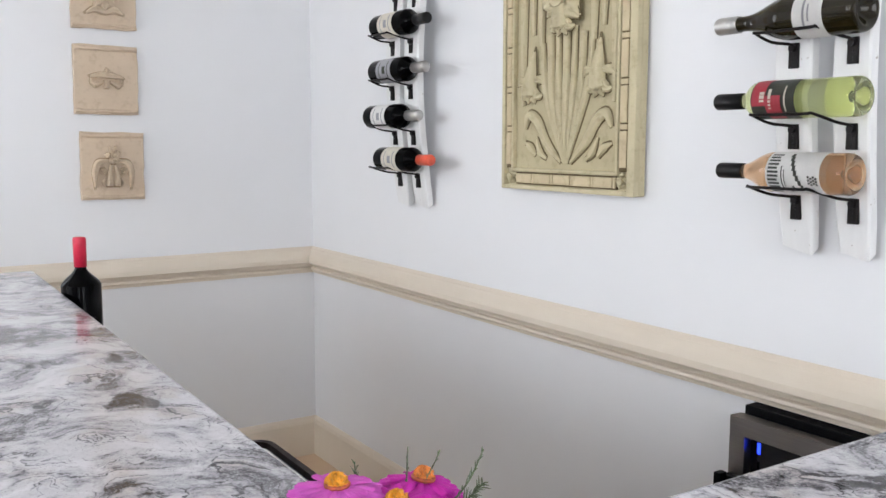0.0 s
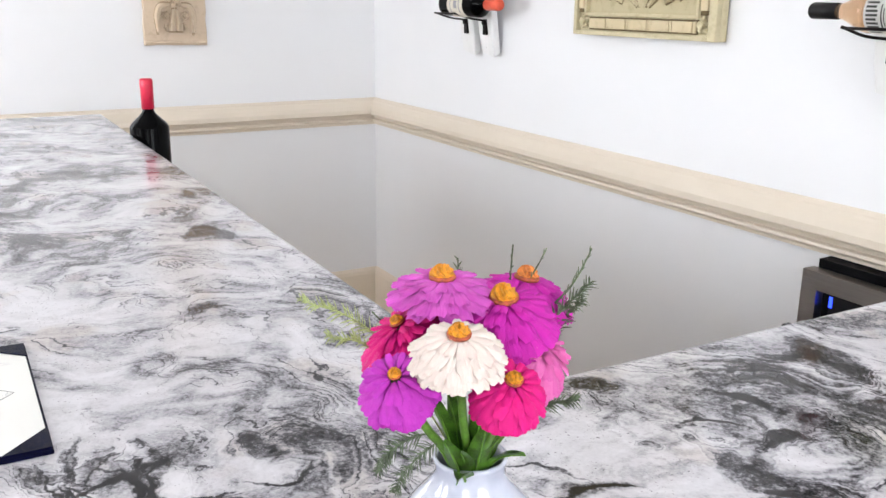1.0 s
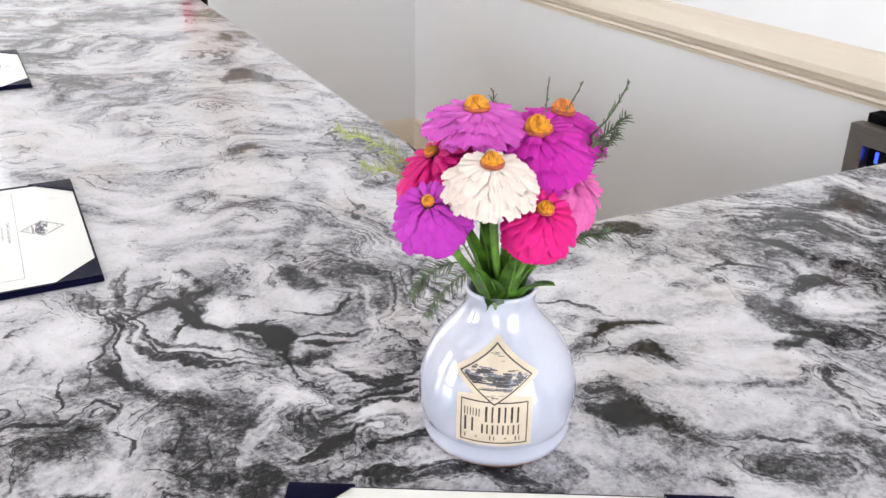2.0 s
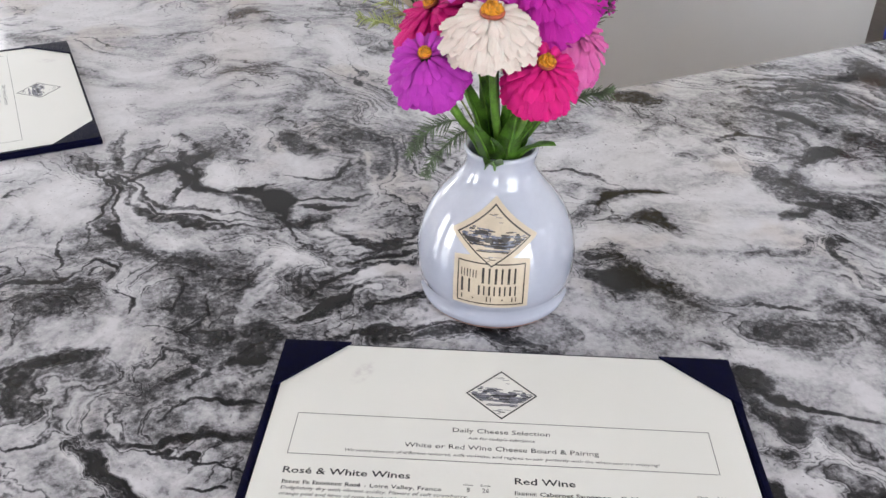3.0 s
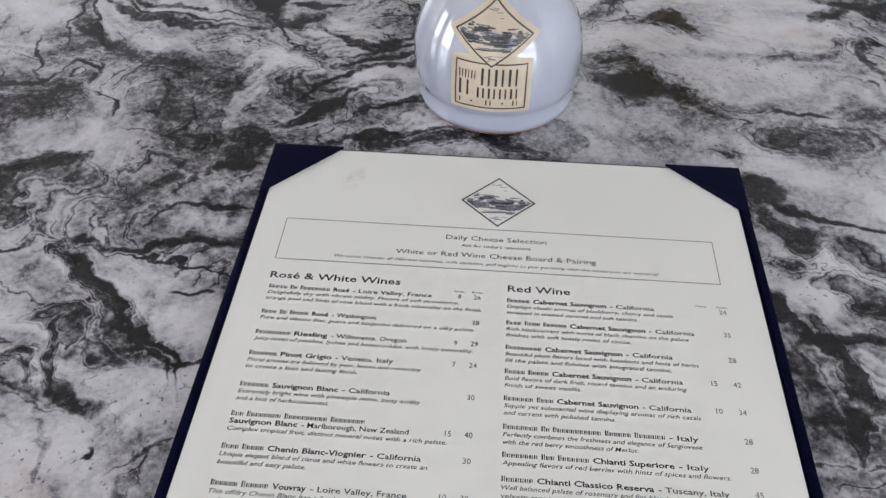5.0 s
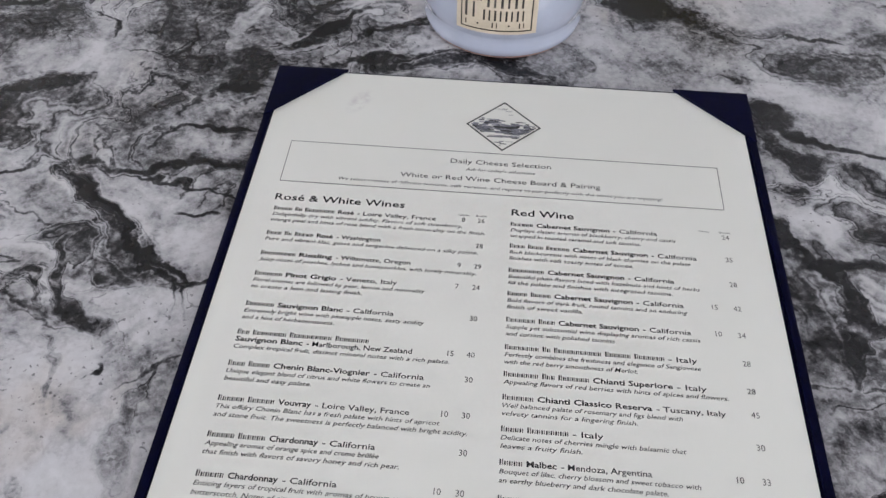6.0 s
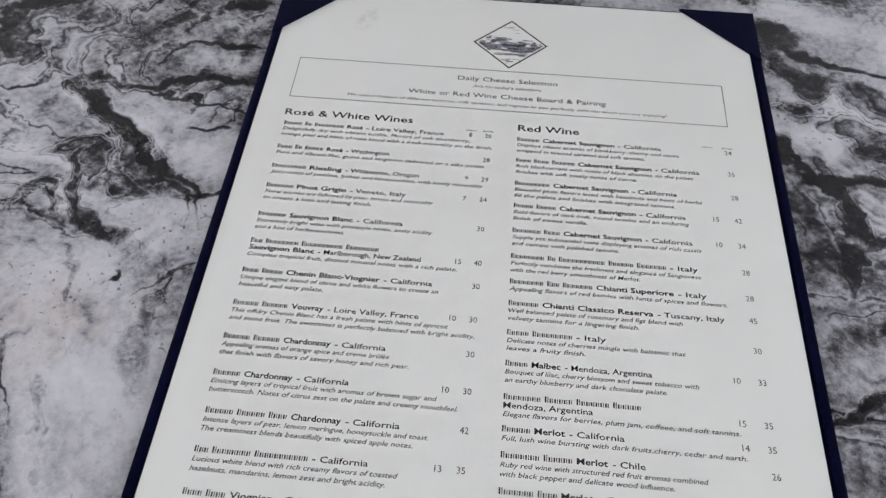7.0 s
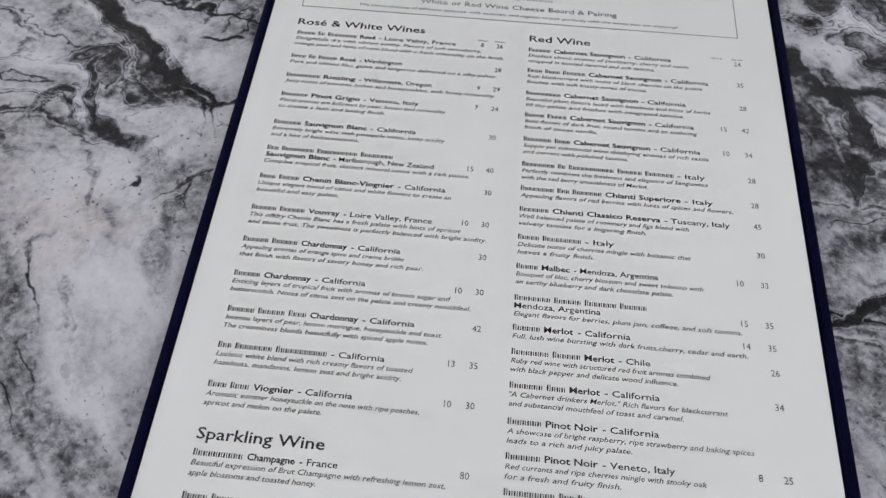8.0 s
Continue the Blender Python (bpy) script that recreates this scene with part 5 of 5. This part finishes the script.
zinnia("large purple zinnia with drooping layered petals", (2.947, -1.359, 1.078), (0.42, -0.38, 0.85), 0.0235, "purple", DROOP, disc_size=0.13)
zinnia("hot pink zinnia with drooping layered petals", (2.972, -1.311, 1.075), (0.50, -0.12, 0.87), 0.0225, "hot", DROOP, disc_size=0.18)
zinnia("hot pink zinnia tucked behind the others", (2.907, -1.336, 1.086), (-0.1, -0.4, 0.8), 0.0270, "hot", FLAT, disc_size=0.14)
zinnia("light pink zinnia low in the bunch", (2.948, -1.280, 1.079), (0.3, 0.25, 0.85), 0.0265, "pink", DROOP, disc_size=0.12)


def leaf(place, tip, width, bend, label):
    """A broad pointed leaf with a raised middle rib."""
    a, b = Vector(place), Vector(tip)
    d = b - a
    side = d.cross(Vector((0, 0, 1))).normalized()
    up = side.cross(d).normalized()
    ob = thing("leaf", Matrix.Translation(a), label, "leaf", "leaves in the vase")
    bm = bmesh.new()
    rows = []
    for k in range(11):
        s = k / 10
        c = d * s + up * bend * math.sin(math.pi * s)
        w = width * math.sin(math.pi * min(1.0, 0.06 + s * 0.94)) ** 0.8
        rows.append([bm.verts.new(c + side * w * u + up * (abs(u) * width * 0.35)) for u in (-1, -0.5, 0, 0.5, 1)])
    for r0, r1 in zip(rows, rows[1:]):
        for j in range(4):
            bm.faces.new((r0[j], r0[j + 1], r1[j + 1], r1[j]))
    part("blade", bm, LEAF, ob, smooth=True)
    part("rib", tube([d * (k / 10) + up * (bend * math.sin(math.pi * k / 10) - 0.0003) for k in range(11)], [0.0011 - 0.00008 * k for k in range(11)], 6), STEM, ob, smooth=True)


RIM = TOP + 0.09
for tip, width, bend in (((2.947, -1.333, 1.040), 0.006, 0.003), ((2.953, -1.312, 1.046), 0.0065, 0.002), ((2.943, -1.285, 1.042), 0.006, 0.003), ((2.925, -1.335, 1.040), 0.007, 0.003),
                         ((2.935, -1.325, 1.062), 0.006, 0.003), ((2.922, -1.275, 1.055), 0.008, 0.003), ((2.945, -1.322, 1.030), 0.005, 0.004), ((2.942, -1.307, 1.058), 0.0055, 0.002), ((2.945, -1.298, 1.034), 0.006, 0.003), ((2.93, -1.34, 1.07), 0.006, 0.006), ((2.945, -1.30, 1.07), 0.0045, 0.005), ((2.92, -1.29, 1.075), 0.008, 0.002), ((2.958, -1.332, 1.022), 0.005, 0.008), ((2.956, -1.290, 1.026), 0.005, 0.008)):
    root = (VX + (tip[0] - VX) * 0.2, VY + (tip[1] - VY) * 0.2, RIM - 0.014)
    leaf(root, tip, width, bend, "fresh green leaf at the vase's mouth")


def sprig(label, points, material, needle, count, spread=1.0, thick=0.0006):
    """A thin feathery stalk with fine needles along its upper part."""
    path = smooth_path(points, 8)
    origin = path[0].copy()
    path = [p - origin for p in path]
    ob = thing("fern_sprig", Matrix.Translation(origin), label, "greenery", "greenery in the vase")
    part("stalk", tube(path, [thick * 1.6 - thick * k / len(path) for k in range(len(path))], 6), material, ob, smooth=True)
    bm = bmesh.new()
    start = len(path) * 2 // 5
    for k in range(count):
        f = start + (len(path) - 1.01 - start) * k / count
        i = int(f)
        p = path[i].lerp(path[i + 1], f - i)
        d = (path[i + 1] - path[i]).normalized()
        out = Vector((random.gauss(0, 1), random.gauss(0, 1), random.gauss(0, 0.8)))
        out = (out - out.dot(d) * d).normalized() * spread + d * 0.9
        tip = p + out.normalized() * needle * random.uniform(0.5, 1.1) * (1.15 - 0.6 * k / count)
        tube([p, (p + tip) / 2 + Vector((0, 0, 0.0006)), tip], [thick * 0.6, thick * 0.7, thick * 0.2], 4, bm)
    tagged(part("needles", bm, material, ob), kind="stuff")


M = (VX, VY, RIM - 0.01)
sprig("dark feathery green sprig beside the flowers", [M, (2.92, -1.27, 1.06), (2.935, -1.258, 1.09), (2.942, -1.243, 1.108)], FEATHER, 0.011, 80)
sprig("dark feathery green sprig beside the flowers", [M, (2.915, -1.26, 1.05), (2.93, -1.25, 1.085), (2.945, -1.25, 1.10)], FEATHER, 0.010, 70)
sprig("thin green stalk standing above the flowers", [M, (2.92, -1.27, 1.07), (2.935, -1.25, 1.105), (2.938, -1.240, 1.125)], FEATHER, 0.006, 16, 0.5)
sprig("thin green stalk standing above the flowers", [M, (2.91, -1.275, 1.08), (2.913, -1.273, 1.125)], FEATHER, 0.005, 14, 0.4)
sprig("thin green stalk standing above the flowers", [M, (2.91, -1.27, 1.08), (2.924, -1.259, 1.124)], FEATHER, 0.005, 14, 0.4)
sprig("thin green stalk standing above the flowers", [M, (2.905, -1.30, 1.08), (2.898, -1.298, 1.117)], FEATHER, 0.008, 24, 0.5)
sprig("pale yellow green feathery sprig beside the flowers", [M, (2.90, -1.32, 1.05), (2.885, -1.35, 1.085), (2.872, -1.378, 1.098)], FEATHER_PALE, 0.010, 130, 1.2, 0.0004)
sprig("pale yellow green feathery sprig beside the flowers", [M, (2.905, -1.325, 1.045), (2.895, -1.35, 1.075), (2.888, -1.37, 1.082)], FEATHER_PALE, 0.009, 110, 1.2, 0.0004)
sprig("thin green stalk reaching out of the bunch", [M, (2.90, -1.32, 1.06), (2.89, -1.345, 1.092)], FEATHER, 0.006, 20, 0.5)
sprig("dark feathery green sprig drooping over the vase", [M, (2.93, -1.33, 1.035), (2.925, -1.35, 1.03), (2.923, -1.358, 1.018)], FEATHER, 0.009, 150, 1.3, 0.00038)
sprig("dark feathery green sprig drooping over the vase", [M, (2.93, -1.322, 1.03), (2.93, -1.345, 1.02), (2.93, -1.352, 1.008)], FEATHER, 0.008, 130, 1.3, 0.00038)
sprig("dark feathery green sprig low in the bunch", [M, (2.935, -1.28, 1.035), (2.945, -1.265, 1.045), (2.953, -1.256, 1.048)], FEATHER, 0.010, 70)

# ---- menus ----
MW, ML = 0.2403, 0.372
menu = thing("wine_menu", Matrix(((0.4785, -0.878, 0, 2.921), (0.878, 0.4785, 0, -1.431), (0, 0, 1, TOP), (0, 0, 0, 1))),
             "open faced navy menu holder with an ivory printed wine list", "menu", "menus on the bar")
part("cover", box(0, -ML, 0.0003, MW, 0, 0.0042, 0.0012), NAVY, menu, "navy leatherette board")
for x0, x1 in ((0.0008, 0.0042), (MW - 0.0042, MW - 0.0008)):
    part("edge_welt", box(x0, -ML + 0.002, 0.0035, x1, -0.002, 0.0056, 0.0009), NAVY, menu)
SX0, SX1 = 0.0050, MW - 0.0058
part("sheet", box(SX0, -ML + 0.004, 0.0043, SX1, -0.0022, 0.0050), PAPER, menu, "ivory printed sheet")


def corner(cx, cy, sx, sy, run_x, run_y):
    bm = prism([(cx, cy), (cx + sx * run_x, cy), (cx, cy + sy * run_y)], 0.0052, 0.0064)
    part("corner_pocket", bm, NAVY, menu, "navy leatherette corner pocket")


corner(0.0008, -0.0008, 1, -1, 0.036, 0.039)
corner(MW - 0.0008, -0.0008, -1, -1, 0.037, 0.036)
corner(0.0008, -ML + 0.0008, 1, 1, 0.036, 0.038)
corner(MW - 0.0008, -ML + 0.0008, -1, 1, 0.036, 0.038)

INK_Z = 0.00505
pending = []


def printed(text, x, v, size, width=None, bold=0.0, slant=0.0, name="printed_line", align="left"):
    """A run of print; x and v are metres right of and below the menu's corner, to the start of its baseline."""
    curve = bpy.data.curves.new("print", "FONT")
    curve.body, curve.size, curve.shear, curve.offset, curve.resolution_u = text, size, slant, bold, 2
    ob = new("print", curve)
    pending.append((ob, x, v, width, name, align))


def flat(bm, x0, y0, x1, y1):
    """A thin printed rectangle."""
    bm.faces.new([bm.verts.new((x, y, INK_Z + 0.00006)) for x, y in ((x0, y0), (x1, y0), (x1, y1), (x0, y1))])


def line_box(x0, x1, v0, v1, t=0.00028):
    for a in ((x0, v0, x1, v0 + t), (x0, v1 - t, x1, v1), (x0, v0 + t, x0 + t, v1 - t), (x1 - t, v0 + t, x1, v1 - t)):
        part("border_line", box(a[0], -a[3], INK_Z, a[2], -a[1], INK_Z + 0.00006), INK, menu)


NAME, DESC, LEAD = 0.0033, 0.0027, 0.0034


def entry(x, v, names, kind, region, tasting, prices, cols):
    """One wine: the maker's name as bars, its kind and region in print, tasting notes and prices."""
    at = x
    for count in names:
        strokes = bmesh.new()
        for k in range(count):
            for dx, w in ((0.0, 0.00052), (0.00092, 0.00030)):
                flat(strokes, at + k * 0.00168 + dx, -v, at + k * 0.00168 + dx + w, -v + (0.0024 if k == 0 else 0.0017))
        part("printed_bar", strokes, INK, menu)
        at += (count + 0.6) * 0.00170
    if kind.startswith("/"):
        v += 0.0034
        at, kind = x, kind[1:]
    if kind:
        printed(kind, at, v, NAME, len(kind) * 0.00176, 0.00007)
        at += (len(kind) + 0.9) * 0.00176
    if region:
        printed(("- " if at > x else "") + region, at, v, NAME, (len(region) + 2) * 0.00158, 0.00003)
    for k, words in enumerate(tasting):
        printed(words, x, v + LEAD * (k + 1) - 0.0001, DESC, len(words) * 0.00127, 0.00001, 0.22, "tasting_note")
    for price, c in zip(prices, cols[2 - len(prices):]):
        printed(str(price), c, v - 0.0004, 0.0036, None, 0, 0, "price", "centre")


line_box(0.0180, 0.2185, 0.0562, 0.0838)
printed("Daily Cheese Selection", 0.118, 0.0645, 0.0042, 0.0468, align="centre")
printed("Ask for today's selections", 0.118, 0.0690, 0.0026, 0.0320, 0, 0.2, align="centre")
printed("White or Red Wine Cheese Board & Pairing", 0.118, 0.0758, 0.0042, 0.0915, align="centre")
printed("We select cheeses of different textures, milk varieties, and regions to pair perfectly with the wines you are enjoying!", 0.118, 0.0805, 0.0025, 0.147, 0, 0.2, align="centre")
printed("Ros\u00e9 & White Wines", 0.0183, 0.0958, 0.0054, 0.0583, 0.00007, name="heading")
printed("Red Wine", 0.1241, 0.0958, 0.0054, 0.0274, 0.00007, name="heading")
printed("Sparkling Wine", 0.0208, 0.2955, 0.0058, 0.0432, 0.00007, name="heading")
LC, RC = (0.1032, 0.1110), (0.2078, 0.2168)
for c in (*LC, *RC):
    printed("Glass" if c in (LC[0], RC[0]) else "Bottle", c, 0.0982, 0.0015, 0.0046, align="centre")
L, R = 0.0192, 0.1240
entry(L, 0.1022, (5, 2, 8), "Ros\u00e9", "Loire Valley, France", ("Delightfully dry with vibrant acidity. Flavors of soft strawberry,", "orange peel and hints of rose blend with a fresh minerality on the finish."), (8, 26), LC)
entry(L, 0.1170, (4, 2, 5), "Ros\u00e9", "Washington", ("Pure and vibrant lilac, guava and tangerine delivered on a silky palate.",), (28,), LC)
entry(L, 0.1286, (9,), "Riesling", "Willamette, Oregon", ("Juicy notes of peaches, lychee and honeysuckles, with lovely minerality.",), (9, 29), LC)
entry(L, 0.1400, (7,), "Pinot Grigio", "Veneto, Italy", ("Floral aromas are followed by pear, lemon and minerality", "to create a lean and lasting finish."), (7, 24), LC)
entry(L, 0.1560, (7,), "Sauvignon Blanc", "California", ("Extremely bright wine with pineapple notes, zesty acidity", "and a hint of herbaceousness."), (30,), LC)
entry(L, 0.1702, (3, 8, 10, 8), "/Sauvignon Blanc", "Marlborough, New Zealand", ("Complex tropical fruit, distinct mineral notes with a rich palate.",), (15, 40), LC)
entry(L, 0.1850, (4, 5), "Chenin Blanc-Viognier", "California", ("Unique elegant blend of citrus and white flowers to create an", "beautiful and easy palate."), (30,), LC)
entry(L, 0.2006, (6, 6), "Vouvray", "Loire Valley, France", ("This offdry Chenin Blanc has a fresh palate with hints of apricot", "and stone fruit. The sweetness is perfectly balanced with bright acidity."), (10, 30), LC)
entry(L, 0.2158, (6, 6), "Chardonnay", "California", ("Appealing aromas of orange spice and creme br\u00fbl\u00e9e", "that finish with flavors of savory honey and rich pear."), (30,), LC)
entry(L, 0.2313, (6,), "Chardonnay", "California", ("Enticing layers of tropical fruit with aromas of brown sugar and", "butterscotch. Notes of citrus zest on the palate and creamy mouthfeel."), (10, 30), LC)
entry(L + 0.001, 0.2466, (6, 6, 4), "Chardonnay", "California", ("Intense layers of pear, lemon meringue, honeysuckle and toast.", "The creaminess blends beautifully with spiced apple notes."), (42,), LC)
entry(L + 0.001, 0.2614, (3, 8, 11), "", "California", ("Lucious white blend with rich creamy flavors of toasted", "hazelnuts, mandarins, lemon zest and bright acidity."), (13, 35), LC)
entry(L + 0.001, 0.2766, (4, 4), "Viognier", "California", ("Aromatic summer honeysuckle on the nose with ripe peaches,", "apricot and melon on the palate."), (10, 30), LC)
entry(L + 0.002, 0.3013, (10,), "Champagne", "France", ("Beautiful expression of Brut Champagne with refreshing lemon zest,", "apple blossoms and toasted honey."), (80,), LC)
entry(L + 0.002, 0.3158, (5, 7), "", "", (), (), LC)
entry(R, 0.1022, (6,), "Cabernet Sauvignon", "California", ("Displays classic aromas of blackberry, cherry and cassis", "wrapped in toasted caramel and soft tannins."), (24,), RC)
entry(R, 0.1150, (4, 4, 6), "Cabernet Sauvignon", "California", ("Rich blackcurrant with notes of black cherries on the palate", "finishes with soft toasty notes of cocoa."), (35,), RC)
entry(R, 0.1286, (9,), "Cabernet Sauvignon", "California", ("Beautiful plum flavors laced with hazelnuts and hints of herbs", "fill the palate and finishes with integrated tannins."), (28,), RC)
entry(R, 0.1412, (5, 5), "Cabernet Sauvignon", "California", ("Bold flavors of dark fruit, round tannins and an enduring", "finish of sweet vanilla."), (15, 42), RC)
entry(R, 0.1546, (7, 4), "Cabernet Sauvignon", "California", ("Supple yet substantial wine displaying aromas of rich cassis", "and currant with polished tannins."), (10, 34), RC)
entry(R, 0.1680, (8, 2, 11, 6, 7), "", "Italy", ("Perfectly combines the freshness and elegance of Sangiovese", "with the red berry smoothness of Merlot."), (28,), RC)
entry(R, 0.1805, (8, 3, 7), "Chianti Superiore", "Italy", ("Appealing flavors of red berries with hints of spices and flowers.",), (28,), RC)
entry(R, 0.1908, (7,), "Chianti Classico Reserva", "Tuscany, Italy", ("Well balanced palate of rosemary and figs blend with", "velvety tannins for a lingering finish."), (45,), RC)
entry(R, 0.2042, (5, 9), "", "Italy", ("Delicate notes of cherries mingle with balsamic that", "leaves a fruity finish."), (30,), RC)
entry(R, 0.2176, (5,), "Malbec", "Mendoza, Argentina", ("Bouquet of lilac, cherry blossom and sweet tobacco with", "an earthy blueberry and dark chocolate palate."), (10, 33), RC)
entry(R, 0.2314, (8, 6, 7, 6), "/", "Mendoza, Argentina", ("Elegant flavors for berries, plum jam, coffeee, and soft tannins.",), (15, 35), RC)
entry(R, 0.2440, (6,), "Merlot", "California", ("Full, lush wine bursting with dark fruits,cherry, cedar and earth.",), (14, 35), RC)
entry(R, 0.2538, (8, 6), "Merlot", "Chile", ("Ruby red wine with structured red fruit aromas combined", "with black pepper and delicate wood influence."), (26,), RC)
entry(R, 0.2668, (7, 4), "Merlot", "California", ("\"A Cabernet drinkers Merlot.\" Rich flavors for blackcurrant", "and substantial mouthfeel of toast and caramel."), (34,), RC)
entry(R, 0.2802, (7,), "Pinot Noir", "California", ("A showcase of bright raspberry, ripe strawberry and baking spices", "leads to a rich and juicy palate."), (), RC)
entry(R, 0.2926, (7,), "Pinot Noir", "Veneto, Italy", ("Red currants and ripe cherries mingle with smoky oak", "for a fresh and fruity finish."), (8, 25), RC)
entry(R, 0.3048, (10, 3, 4), "", "", (), (), RC)

# diamond mark at the head of the sheet, in plain shapes
LX, LV, LR = 0.1182, 0.0360, 0.0182
bm = ring([(LX + LR, -LV), (LX, -LV + LR), (LX - LR, -LV), (LX, -LV - LR)], [(LX + LR - 0.0011, -LV), (LX, -LV + LR - 0.0011), (LX - LR + 0.0011, -LV), (LX, -LV - LR + 0.0011)], INK_Z, INK_Z + 0.00006)
part("diamond_mark", bm, INK, menu, "black diamond outline")
for ink, share in ((GREY_INK, 0), (INK, 1)):
    bm = bmesh.new()
    for u0, u1, v, h in DASHES[share::2]:
        flat(bm, LX + u0 * LR, -LV - (v + h) * LR, LX + u1 * LR, -LV - v * LR)
    part("mark_shape", bm, ink, menu)

deps = bpy.context.evaluated_depsgraph_get()
for ob, x, v, width, name, align in pending:
    me = bpy.data.meshes.new_from_object(ob.evaluated_get(deps))
    n = len(me.vertices)
    co = np.empty(n * 3)
    me.vertices.foreach_get("co", co)
    co = co.reshape(-1, 3)
    x0, x1 = co[:, 0].min(), co[:, 0].max()
    k = (width / (x1 - x0)) if width else 0.9
    co[:, 0] = (co[:, 0] - x0) * k + x - (0.5 * (x1 - x0) * k if align == "centre" else 0)
    co[:, 1] = co[:, 1] - v
    co[:, 2] = INK_Z + 0.00004
    me.vertices.foreach_set("co", co.ravel())
    me.materials.clear()
    me.materials.append(SOFT_INK if name == "tasting_note" else INK)
    me.name = name
    line = new(name, me)
    line.parent = menu
    old = ob.data
    bpy.data.objects.remove(ob)
    bpy.data.curves.remove(old)

for place in (pose(2.379, -1.486, TOP), pose(1.722, -1.500, TOP, 0, 0, 1.5)):
    other = copy_thing(menu, place)
    tagged(other, "navy menu holder with a pale sheet lying on the granite")
